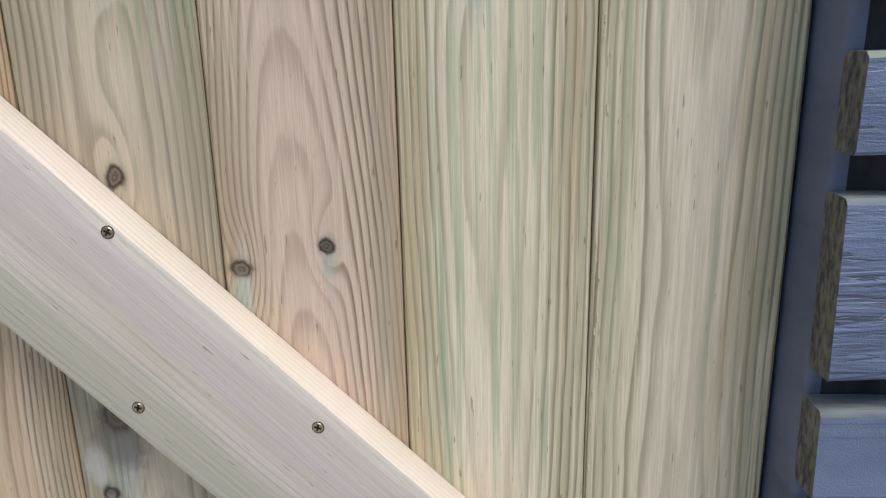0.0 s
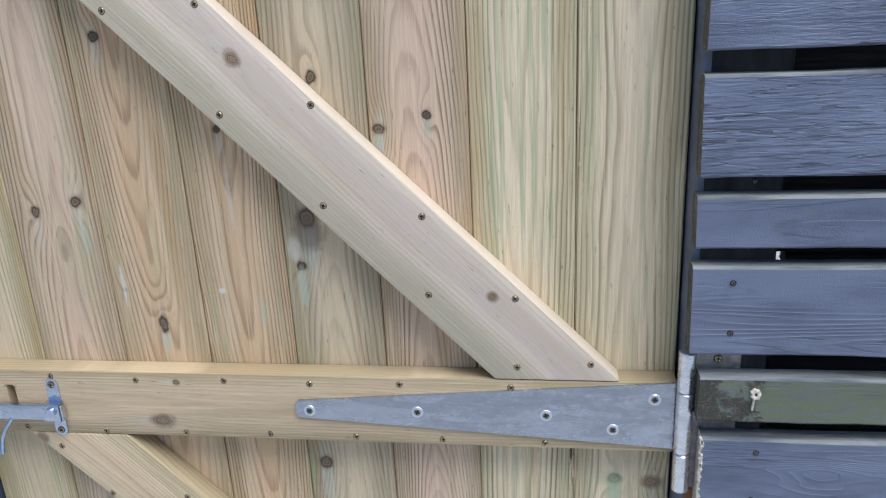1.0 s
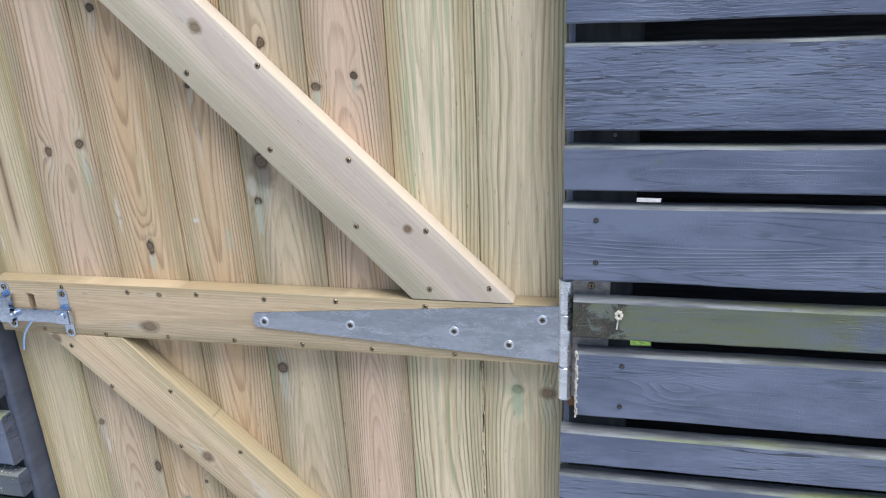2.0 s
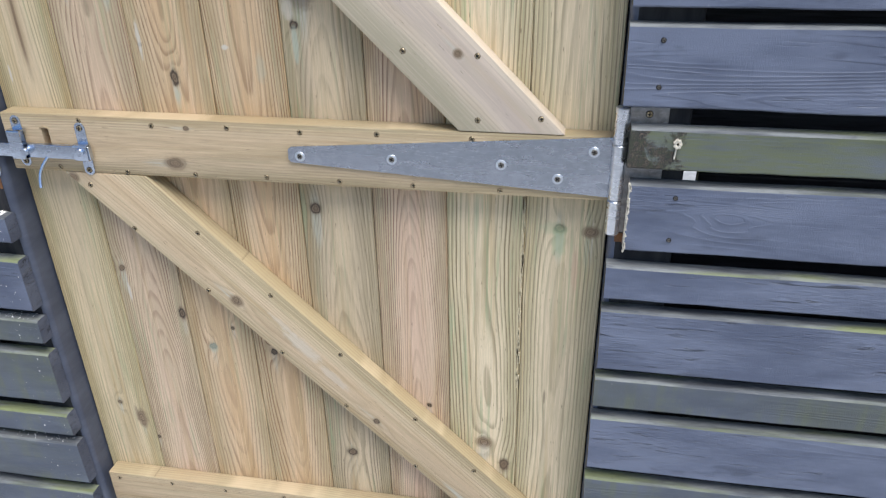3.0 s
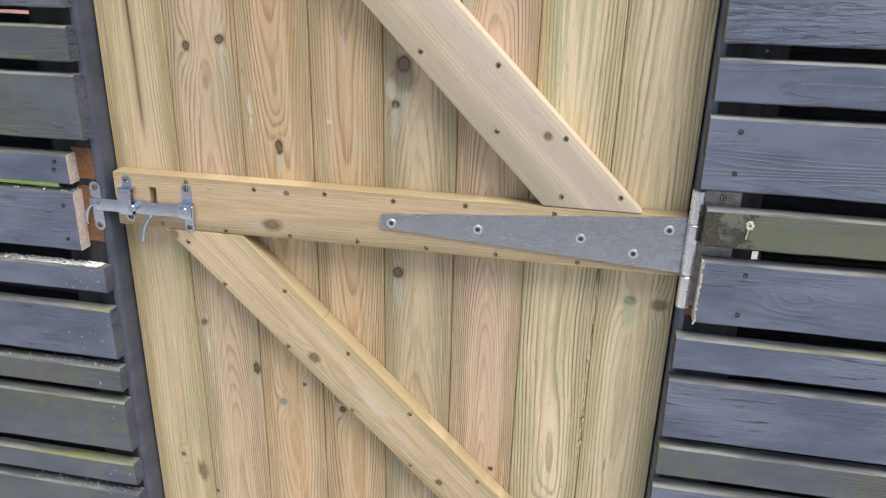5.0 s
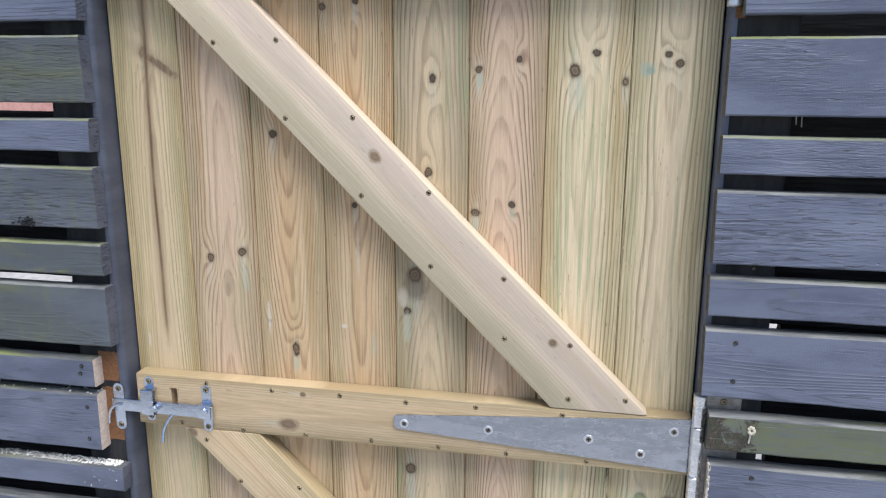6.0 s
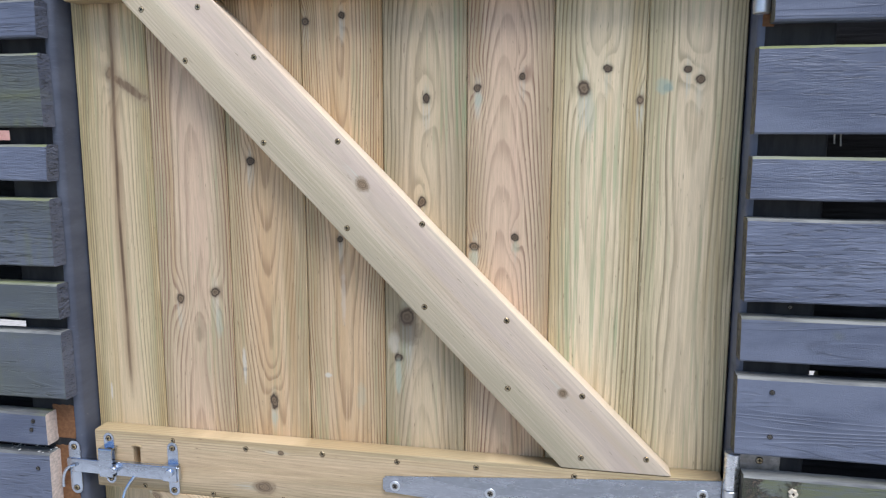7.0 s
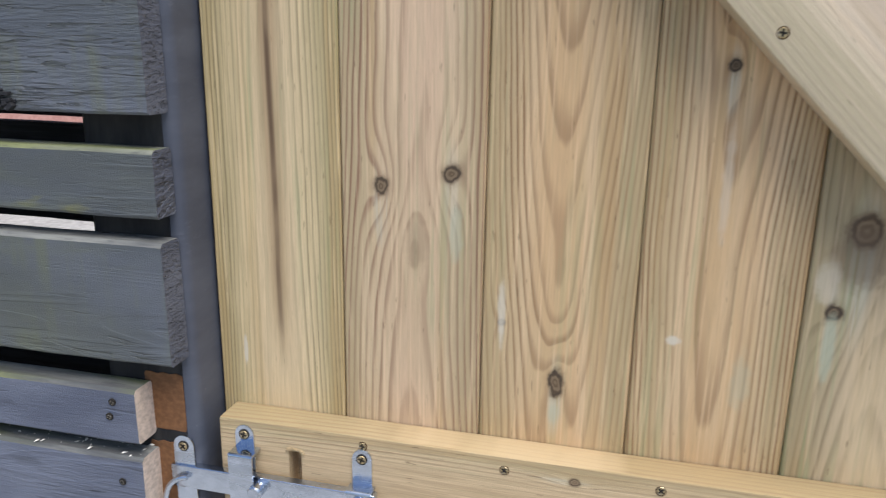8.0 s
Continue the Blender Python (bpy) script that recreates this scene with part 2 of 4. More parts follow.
def fence_paint(name, moss, bare_until=None, relief=1.0, tone=1.0, knot=None, sawn_marks=0.08):
    """Charcoal-blue fence paint over sawn timber: patchy tool marks, checks along the grain, wood figure, algae and worn spots.
    bare_until: the paint has peeled off up to this x; sawn_marks: the least share of rough tool marks."""
    t = Tree(name, 0.5, 0.0, 0.5)
    r = t.random()
    p = t.v("ADD", t.tc, t.xyz(t.m("MULTIPLY", r, 37.0), 0.0, t.m("MULTIPLY", r, 11.0)))
    sawn = t.noise(t.v("MULTIPLY", p, (22.0, 110.0, 240.0)), 1.0, 4.0, 0.6, 0.8)
    checks = t.noise(t.v("MULTIPLY", p, (17.0, 80.0, 240.0) if sawn_marks > 0.3 else (10.0, 60.0, 150.0)), 1.0, 3.0, 0.5, 1.3)
    contour = t.noise(t.v("MULTIPLY", p, (1.3, 8.0, 20.0)), 1.0, 1.5, 0.4, 0.2)
    if knot:
        kd = t.v("LENGTH", t.v("MULTIPLY", t.v("SUBTRACT", t.tc, (knot[0], FACE, knot[1])), (1 / 0.034, 0.0, 1 / 0.02)))
        kd = t.m("ADD", kd, t.m("MULTIPLY_ADD", sawn, 0.3, -0.15))
        near = t.m("EXPONENT", t.m("MULTIPLY", t.m("MULTIPLY", kd, kd), -1.0))
        contour = t.m("ADD", contour, t.m("MULTIPLY", near, 0.11))
    figure = t.m("FRACT", t.m("MULTIPLY", contour, 19.0))
    figure = t.m("MULTIPLY", t.span(figure, 0.3, 0.9), t.span(figure, 0.9, 1.0, 1.0, 0.0))
    figured = t.span(t.noise(t.v("MULTIPLY", p, (2.5, 5.0, 8.0)), 1.0, 2.0, 0.5), 0.5, 0.64)
    if knot:
        figured = t.m("MAXIMUM", figured, t.span(kd, 1.0, 3.0, 1.0, 0.25))
    figure = t.m("MULTIPLY", figure, figured)
    chatter = t.noise(t.v("MULTIPLY", p, (55.0, 150.0, 420.0)), 1.0, 2.0, 0.5, 0.4)
    cloud = t.noise(t.v("MULTIPLY", p, (6.0, 6.0, 18.0)), 1.0, 4.0, 0.6)
    rough_zone = t.span(t.noise(t.v("MULTIPLY", p, (3.5, 6.0, 9.0)), 1.0, 3.0, 0.55), 0.46, 0.68, sawn_marks, 1.0)
    speck = t.noise(p, 260.0, 2.0, 0.6)
    grit = t.noise(p, 900.0, 2.0, 0.5)
    base = t.mix(t.span(cloud, 0.3, 0.7), tuple(c * tone for c in (0.079, 0.090, 0.128)), tuple(c * tone for c in (0.137, 0.151, 0.197)))
    base = t.mix(t.m("MULTIPLY", t.m("MULTIPLY", t.span(sawn, 0.52, 0.75), 0.35), rough_zone), base, (0.15, 0.16, 0.2))
    base = t.mix(t.m("MULTIPLY", figure, 0.16, clamp=True), base, (0.05, 0.056, 0.08))
    gape = 0.06 if sawn_marks > 0.3 else 0.0
    crack = t.m("MULTIPLY", t.span(checks, 0.63 - gape, 0.69 - gape), rough_zone)
    base = t.mix(t.m("MULTIPLY", crack, 0.8 * relief), base, (0.02, 0.023, 0.032))
    blot = t.span(t.noise(t.v("MULTIPLY", p, (9.0, 9.0, 30.0)), 1.0, 3.0, 0.6), 0.62, 0.72)
    base = t.mix(t.m("MULTIPLY", blot, 0.45), base, (0.045, 0.05, 0.068))
    area = t.noise(t.v("MULTIPLY", p, (5.0, 5.0, 14.0)), 1.0, 3.0, 0.6, 0.6)
    algae = t.m("MULTIPLY", t.span(area, 0.74 - 0.33 * moss, 1.0 - 0.3 * moss), t.span(sawn, 0.2, 0.7, 0.4, 1.0))
    if moss > 0.3:
        drip = t.noise(t.v("MULTIPLY", p, (70.0, 20.0, 5.0)), 1.0, 3.0, 0.55)
        drip = t.m("MULTIPLY", t.span(drip, 0.4, 0.7), t.span(cloud, 0.4, 0.6))
        algae = t.m("MAXIMUM", algae, t.m("MULTIPLY", drip, 0.45))
    if 0.3 < moss < 1.0:
        film = t.span(t.noise(t.v("MULTIPLY", p, (2.2, 5.0, 7.0)), 1.0, 4.0, 0.6), 0.32, 0.62, 0.25, 0.75)
        base = t.mix(film, base, (0.088, 0.095, 0.072))
        stain = t.span(t.noise(t.v("MULTIPLY", p, (7.0, 7.0, 16.0)), 1.0, 4.0, 0.7, 0.5), 0.64, 0.74)
        base = t.mix(t.m("MULTIPLY", stain, 0.5), base, (0.2, 0.19, 0.04))
    base = t.mix(t.m("MULTIPLY", algae, 0.85, clamp=True), base, (0.14, 0.15, 0.055))
    worn = t.m("MULTIPLY", t.span(speck, 0.73, 0.79), t.span(cloud, 0.42, 0.62))
    base = t.mix(t.m("MULTIPLY", worn, 0.7), base, (0.32, 0.31, 0.29))
    if bare_until:
        x = t.v("DOT_PRODUCT", t.tc, (1, 0, 0))
        edge = t.m("ADD", x, t.m("MULTIPLY_ADD", t.noise(t.tc, 40.0, 5.0, 0.7, 0.6), 0.26, -0.13))
        peel = t.span(edge, bare_until - 0.016, bare_until + 0.012, 1.0, 0.0)
        patch = t.noise(t.tc, 230.0, 6.0, 0.75, 1.5)
        timber = t.mix(t.span(patch, 0.45, 0.68), (0.03, 0.027, 0.022), (0.19, 0.135, 0.085))
        timber = t.mix(t.span(t.noise(t.tc, 110.0, 6.0, 0.8, 1.0), 0.46, 0.62), timber, (0.05, 0.055, 0.028))
        base = t.mix(peel, base, timber)
        grit = t.m("ADD", grit, t.m("MULTIPLY", t.m("MULTIPLY", peel, patch), 3.0))
    t.colour(base)
    t.roughness(t.m("MULTIPLY_ADD", sawn, 0.25, 0.38))
    marks = t.m("ADD", t.m("MULTIPLY", t.m("MULTIPLY_ADD", chatter, 0.5, t.m("MULTIPLY", sawn, 0.6)), rough_zone), t.m("MULTIPLY", figure, 0.16))
    marks = t.m("SUBTRACT", marks, t.m("MULTIPLY", crack, 1.0))
    t.bump(t.m("ADD", marks, t.m("MULTIPLY", grit, 0.15)), 0.85 * relief, 0.0036 * relief)
    return t.mat


def weathered_top(name):
    """Upper edges of the slats: paint worn thin, grey timber and yellow-green algae."""
    t = Tree(name, 0.75, 0.0, 0.3)
    r = t.random()
    p = t.v("ADD", t.tc, t.xyz(t.m("MULTIPLY", r, 29.0), 0.0, 0.0))
    n1 = t.noise(t.v("MULTIPLY", p, (7.0, 60.0, 60.0)), 1.0, 4.0, 0.6)
    n2 = t.noise(t.v("MULTIPLY", p, (3.0, 20.0, 20.0)), 1.0, 3.0, 0.6)
    n3 = t.noise(t.v("MULTIPLY", p, (60.0, 300.0, 300.0)), 1.0, 3.0, 0.6)
    c = t.mix(t.span(n1, 0.35, 0.65), (0.09, 0.092, 0.095), (0.235, 0.235, 0.215))
    c = t.mix(t.m("MULTIPLY", t.span(n2, 0.47, 0.66), 0.75), c, (0.2, 0.22, 0.07))
    c = t.mix(t.m("MULTIPLY", t.span(n3, 0.55, 0.75), 0.5), c, (0.06, 0.065, 0.07))
    t.colour(c)
    t.bump(n3, 0.5, 0.001)
    return t.mat


def raw_end(name, colour):
    t = Tree(name, 0.8, 0.0, 0.25)
    n = t.noise(t.v("MULTIPLY", t.tc, (200.0, 160.0, 260.0)), 1.0, 3.0, 0.6)
    big = t.noise(t.tc, 60.0, 3.0, 0.6)
    c = t.mix(t.span(n, 0.35, 0.7), tuple(x * 0.72 for x in colour), colour)
    c = t.mix(t.m("MULTIPLY", t.span(big, 0.55, 0.75), 0.5), c, tuple(x * 0.45 for x in colour))
    t.colour(c)
    t.bump(n, 0.35, 0.0007)
    return t.mat


def zinc(name, colour, rough, dull, smear=0.6, scuff=0.5):
    """Galvanised or zinc-plated steel with spangle, smears and dull spots."""
    t = Tree(name, rough, 1.0)
    n = t.noise(t.v("MULTIPLY", t.tc, (90.0, 90.0, 120.0)), 1.0, 4.0, 0.6)
    s = t.noise(t.v("MULTIPLY", t.tc, (9.0, 14.0, 38.0)), 1.0, 5.0, 0.65, 0.8)
    scratch = t.noise(t.v("MULTIPLY", t.tc, (60.0, 60.0, 900.0)), 1.0, 2.0, 0.6)
    c = t.mix(t.span(n, 0.3, 0.7), tuple(x * dull for x in colour), colour)
    c = t.mix(t.m("MULTIPLY", t.span(s, 0.43, 0.6), smear), c, (0.27, 0.28, 0.3))
    t.roughness(t.m("ADD", t.span(s, 0.35, 0.7, rough - 0.1, rough + 0.16), t.m("MULTIPLY", scratch, 0.06)))
    c = t.mix(t.m("MULTIPLY", t.span(t.noise(t.v("MULTIPLY", t.tc, (40.0, 40.0, 300.0)), 1.0, 4.0, 0.7, 2.0), 0.585, 0.64), scuff), c, (0.75, 0.77, 0.8))
    t.colour(c)
    t.bump(t.m("ADD", n, scratch), 0.16, 0.0007)
    return t.mat


def mottled(name, dark, light, scale, rough=0.85, spots=None, relief=0.002, stretch=(1, 1, 1)):
    t = Tree(name, rough, 0.0, 0.3)
    p = t.v("MULTIPLY", t.tc, stretch)
    n = t.noise(p, scale, 5.0, 0.62)
    big = t.noise(p, scale * 0.08, 4.0, 0.6)
    f = t.m("MULTIPLY_ADD", n, 0.65, t.m("MULTIPLY", big, 0.35))
    c = t.mix(t.span(f, 0.38, 0.62), dark, light)
    if spots:
        c = t.mix(t.m("MULTIPLY", t.span(t.noise(p, scale * 0.25, 4.0, 0.6), 0.55, 0.7), 0.6), c, spots)
    t.colour(c)
    t.bump(n, 0.6, relief)
    return t.mat


# ---- materials ----
FACE, BACK = -0.067, -0.0415
X_AXIS, Z_AXIS = (1.0, 0.0, 0.0), (0.0, 0.0, 1.0)
mat_paint = fence_paint("charcoal_fence_paint", 0.15, None, 1.0, 1.18)
mat_paint_thin = fence_paint("charcoal_fence_paint_with_thin_algae", 0.3, None, 1.0, 1.14)
mat_paint_rough = fence_paint("charcoal_paint_on_rough_sawn_timber", 0.1, None, 1.0, 1.25, None, 0.55)
# copies for the left fence, toned down so its shade is in the paint
mat_paint_shade = fence_paint("shaded_charcoal_fence_paint", 0.2, None, 1.1, 1.12, None, 0.25)
mat_rough_shade = fence_paint("shaded_charcoal_paint_on_rough_sawn_timber", 0.4, None, 1.1, 1.02, None, 0.7)
mat_paint_mossy = fence_paint("charcoal_fence_paint_with_algae", 0.62)
mat_paint_green = fence_paint("algae_covered_paint", 1.5, 1.003)
mat_paint_knot = fence_paint("charcoal_fence_paint_over_a_knot", 0.3, None, 1.0, 1.15, (1.088, 0.782))
mat_post = fence_paint("smooth_post_paint", 0.05, None, 0.18, 0.9)
# post face between slats: near black, so the gap's shade is in the colour
mat_gap_post = mottled("gap_shaded_post", (0.016, 0.016, 0.018), (0.042, 0.04, 0.039), 45.0, 0.8, None, 0.002, (1, 1, 0.2))
# post paint again, darkened for the shade on the left post
mat_dark_post = fence_paint("shaded_smooth_post_paint", 0.2, None, 0.18, 0.62)
mat_top = weathered_top("weathered_slat_edge")
mat_end = mottled("weathered_end_grain", (0.05, 0.048, 0.045), (0.2, 0.175, 0.12), 420.0, 0.9, (0.14, 0.15, 0.05), 0.004, (0.6, 0.6, 0.25))
mat_left_end = fence_paint("painted_end_grain", 0.25, None, 1.2, 0.8, None, 0.6)
# near black: the shade behind the slats and gate edge is in the colour
mat_rear = mottled("shade_black_timber", (0.012, 0.012, 0.014), (0.03, 0.03, 0.034), 60.0, 0.8, None, 0.002, (0.2, 1, 3))
mat_cut = raw_end("fresh_saw_cut", (0.66, 0.54, 0.45))
mat_orange = raw_end("bare_orange_timber", (0.23, 0.11, 0.05))
mat_pale_chip = raw_end("splintered_pale_timber", (0.72, 0.64, 0.5))
mat_strap = zinc("galvanised_strap_steel", (0.52, 0.55, 0.61), 0.24, 0.86, 0.32, 0.45)
mat_barrel = zinc("galvanised_barrel_steel", (0.85, 0.87, 0.9), 0.3, 0.85, 0.25, 0.3)
mat_stained_plate = zinc("stained_plate_steel", (0.36, 0.34, 0.32), 0.45, 0.6, 0.4, 0.2)
mat_bolt = zinc("bright_zinc_plate", (0.60, 0.66, 0.76), 0.17, 0.86, 0.2, 0.2)
mat_screw = zinc("yellow_screw_steel", (0.62, 0.48, 0.26), 0.28, 0.6, 0.3, 0.3)
mat_zinc_screw = zinc("zinc_screw_steel", (0.80, 0.82, 0.85), 0.38, 0.92, 0.1, 0.1)
mat_dull_screw = zinc("dulled_screw_steel", (0.40, 0.36, 0.3), 0.34, 0.55, 0.4, 0.3)
# dark colours for the shade in screw pits and recesses; nothing is sunk
mat_hole = mottled("torn_wood_and_pit_shade", (0.05, 0.03, 0.015), (0.16, 0.1, 0.05), 900.0)
mat_recess = mottled("screw_recess_shade", (0.012, 0.01, 0.008), (0.03, 0.025, 0.02), 900.0)
mat_slab = mottled("grey_concrete_slab", (0.30, 0.295, 0.285), (0.50, 0.49, 0.47), 260.0, 0.85, (0.62, 0.6, 0.56), 0.002)
mat_mortar = mottled("sandy_mortar", (0.25, 0.225, 0.195), (0.52, 0.485, 0.43), 170.0, 0.9, (0.24, 0.22, 0.16), 0.007)
mat_soil = mottled("dark_soil", (0.025, 0.02, 0.016), (0.1, 0.085, 0.06), 140.0, 0.95, (0.13, 0.11, 0.07), 0.006)
mat_path = mottled("trodden_grey_gravel", (0.14, 0.135, 0.13), (0.26, 0.255, 0.25), 90.0, 0.95, (0.2, 0.19, 0.16), 0.004)
mat_gravel = mottled("dark_gravel", (0.03, 0.03, 0.032), (0.16, 0.155, 0.15), 260.0, 0.9, None, 0.006)
mat_straw = mottled("dead_grass", (0.13, 0.095, 0.06), (0.6, 0.5, 0.35), 45.0, 0.8)
mat_flake = mottled("wood_shavings", (0.74, 0.69, 0.59), (0.88, 0.85, 0.78), 80.0, 0.8)
mat_dead_leaf = mottled("brown_leaf", (0.22, 0.13, 0.06), (0.42, 0.28, 0.14), 120.0, 0.7)
mat_brick = mottled("pink_render", (0.55, 0.27, 0.23), (0.66, 0.36, 0.31), 30.0)
mat_paving = mottled("pale_paving", (0.30, 0.30, 0.285), (0.42, 0.42, 0.40), 20.0)


def grass_material():
    t = Tree("grass_blades", 0.5, 0.0, 0.4)
    geo = t.nt.nodes.new("ShaderNodeNewGeometry").outputs["Random Per Island"]
    c = t.mix(geo, (0.15, 0.25, 0.04), (0.42, 0.5, 0.13))
    c = t.mix(t.span(t.m("FRACT", t.m("MULTIPLY", geo, 7.3)), 0.85, 0.9), c, (0.36, 0.31, 0.14))
    t.colour(c)
    return t.mat


mat_grass = grass_material()
mat_lawn = mottled("lawn", (0.06, 0.12, 0.02), (0.17, 0.26, 0.05), 60.0, 0.8, (0.2, 0.22, 0.07), 0.01)


# ---- mesh helpers ----
def thing(name, at, label, category, group="", kind=""):
    ob = new(name)
    ob.location = at
    ob.empty_display_size = 0.05
    return tagged(ob, label, category, group, kind)


def mesh_of(name, bm, *mats):
    me = bpy.data.meshes.new(name)
    bm.normal_update()
    bm.to_mesh(me)
    bm.free()
    for mt in mats:
        me.materials.append(mt)
    return me


def smooth(me, angle=35):
    me.polygons.foreach_set("use_smooth", [True] * len(me.polygons))
    me.set_sharp_from_angle(angle=radians(angle))
    return me


def part(name, bm, mats, parent, label="", shade=False):
    """One mesh, given in world places, under a thing (an empty) or under a part that stands at the origin."""
    me = bm if isinstance(bm, bpy.types.Mesh) else mesh_of(name, bm, *(mats if isinstance(mats, (list, tuple)) else (mats,)))
    if shade:
        smooth(me)
    ob = new(name, me)
    if parent is not None:
        ob.parent = parent
        ob.matrix_parent_inverse = Matrix.Translation(parent.location).inverted()
    return tagged(ob, label)


def box(bm, x0, x1, y0, y1, z0, z1, bevel=0.0, segs=2, mat=0, rot=None):
    made = bmesh.ops.create_cube(bm, size=1.0)["verts"]
    bmesh.ops.scale(bm, vec=(x1 - x0, y1 - y0, z1 - z0), verts=made)
    if rot is not None:
        bmesh.ops.transform(bm, matrix=rot, verts=made)
    bmesh.ops.translate(bm, vec=((x0 + x1) / 2, (y0 + y1) / 2, (z0 + z1) / 2), verts=made)
    faces = list({f for v in made for f in v.link_faces})
    for f in faces:
        f.material_index = mat
    if bevel:
        edges = list({e for v in made for e in v.link_edges})
        bmesh.ops.bevel(bm, geom=edges, offset=bevel, segments=segs, affect="EDGES", profile=0.6)
    return bm


def solid(bm, corners, y0, y1, bevel=0.002):
    """A flat piece cut to the outline of corners (x, z), from y0 (front) to y1 (back), its edges eased."""
    front = [bm.verts.new((x, y0, z)) for x, z in corners]
    back = [bm.verts.new((x, y1, z)) for x, z in corners]
    n = len(corners)
    bm.faces.new(front)
    bm.faces.new(back[::-1])
    for i in range(n):
        bm.faces.new((front[i], back[i], back[(i + 1) % n], front[(i + 1) % n]))
    bmesh.ops.recalc_face_normals(bm, faces=bm.faces)
    if bevel:
        bmesh.ops.bevel(bm, geom=list(bm.edges), offset=bevel, segments=2, affect="EDGES", profile=0.6)
    return bm


def loft(bm, rings, mats=None, caps=(0, 0)):
    """Skins closed rings of points one after another; mats: a material index for each side."""
    rows = [[bm.verts.new(p) for p in ring] for ring in rings]
    n = len(rows[0])
    for a, b in zip(rows, rows[1:]):
        for i in range(n):
            f = bm.faces.new((a[i], a[(i + 1) % n], b[(i + 1) % n], b[i]))
            f.material_index = mats[i] if mats else 0
    for row, mt in ((rows[0][::-1], caps[0]), (rows[-1], caps[1])):
        bm.faces.new(row).material_index = mt
    bmesh.ops.recalc_face_normals(bm, faces=bm.faces)
    return bm


def tube(bm, points, radius, sides=10):
    """A round rod along points."""
    pts = [Vector(p) for p in points]
    rings = []
    for i, p in enumerate(pts):
        way = (pts[min(i + 1, len(pts) - 1)] - pts[max(i - 1, 0)]).normalized()
        side = way.cross(Vector((0.31, 0.2, 0.93))).normalized()
        up = side.cross(way)
        rings.append([p + (side * math.cos(k) + up * math.sin(k)) * radius for k in (2 * math.pi * j / sides for j in range(sides))])
    return loft(bm, rings)


def disc(bm, x, z, y0, y1, radius, sides=16, mat=0, edge=0.0):
    """A round plug facing the path, from y1 (back) to y0 (front)."""
    def ring(y, r):
        return [(x + r * math.cos(2 * math.pi * j / sides), y, z + r * math.sin(2 * math.pi * j / sides)) for j in range(sides)]
    rings = [ring(y1, radius), ring(y0 + edge, radius)] + ([ring(y0, radius - edge)] if edge else [])
    count = len(bm.faces)
    loft(bm, rings)
    bm.faces.ensure_lookup_table()
    for f in bm.faces[count:]:
        f.material_index = mat
    return bm


def screw_mesh(name, radius, head, proud, rim, rim_mat=None):
    """A countersunk screw head, facing -y, its back at y = 0; a raised near-black cross draws the recess's shade."""
    bm = bmesh.new()
    # a dark rim disc stands proud and colours in the pit's shade
    if rim:
        disc(bm, 0, 0, -0.0009 if rim_mat else -0.0003, 0.004, rim, 16, 1, 0.0004)
    disc(bm, 0, 0, -proud, 0.003, radius, 16, 0, proud * 0.5)
    for turn in (20, 110):
        box(bm, -radius * 0.72, radius * 0.72, -proud - 0.0002, -proud + 0.0006, -radius * 0.2, radius * 0.2, mat=2, rot=Matrix.Rotation(radians(turn), 4, "Y"))
    return mesh_of(name, bm, head, rim_mat or mat_hole, mat_recess)


wood_screw = screw_mesh("wood_screw", 0.0034, mat_screw, 0.0006, 0.0043)
zinc_screw = screw_mesh("zinc_screw", 0.0047, mat_dull_screw, 0.0012, 0.0076, mat_zinc_screw)
dull_screw = screw_mesh("dull_screw", 0.0025, mat_dull_screw, 0.0010, 0.0034, mat_recess)
small_screw = screw_mesh("small_zinc_screw", 0.0041, mat_screw, 0.0013, 0.0049, mat_recess)
turn_rng = random.Random(5)


def screws(parent, y, places, me=wood_screw):
    for x, z in places:
        ob = new("screw", me)
        ob.parent = parent
        ob.matrix_parent_inverse = Matrix.Translation(parent.location).inverted()
        ob.matrix_basis = pose(x, y, z, turn_rng.uniform(-5, 5), turn_rng.uniform(0, 90), turn_rng.uniform(-5, 5))


# ---- ground ----
GROUND = -0.165


def ground_height(x, y):
    if -1.2 < x < 2.4 and -0.02 < y < 0.9:
        n = noise.noise(Vector((x * 14, y * 14, 0))) * 0.008 + noise.noise(Vector((x * 45, y * 45, 3))) * 0.004
        return GROUND + 0.004 + n * (0.35 + 0.65 * min(1, max(0, y) / 0.05)) + 0.016 * min(1, max(0, y) / 0.06)
    return GROUND


bm = bmesh.new()
xs = [-900, -60, -8, -1.25] + [-1.2 + 0.03 * i for i in range(121)] + [2.45, 8, 60, 900]
ys = [-900, -60, -8, -1.0, -0.03] + [-0.01 + 0.02 * i for i in range(46)] + [0.95, 1.5, 3.3, 4.9, 20, 900]
grid = [[bm.verts.new((x, y, ground_height(x, y))) for y in ys] for x in xs]
for i in range(len(xs) - 1):
    for j in range(len(ys) - 1):
        f = bm.faces.new((grid[i][j], grid[i + 1][j], grid[i + 1][j + 1], grid[i][j + 1]))
        f.material_index = 1 if ys[j] > 0.3 else 2 if ys[j] < -0.9 or xs[i] < -1.2 or xs[i] > 2.4 else 0
        f.smooth = True
ground = part("ground", bm, (mat_soil, mat_lawn, mat_path), None)
tagged(ground, "dark soil by the gate turning to green lawn beyond", "ground", kind="structure")

pavement = thing("pavement", (0, -0.6, -0.19), "grey concrete slabs strewn with pale wood shavings", "pavement", kind="structure")
SLAB = -0.15


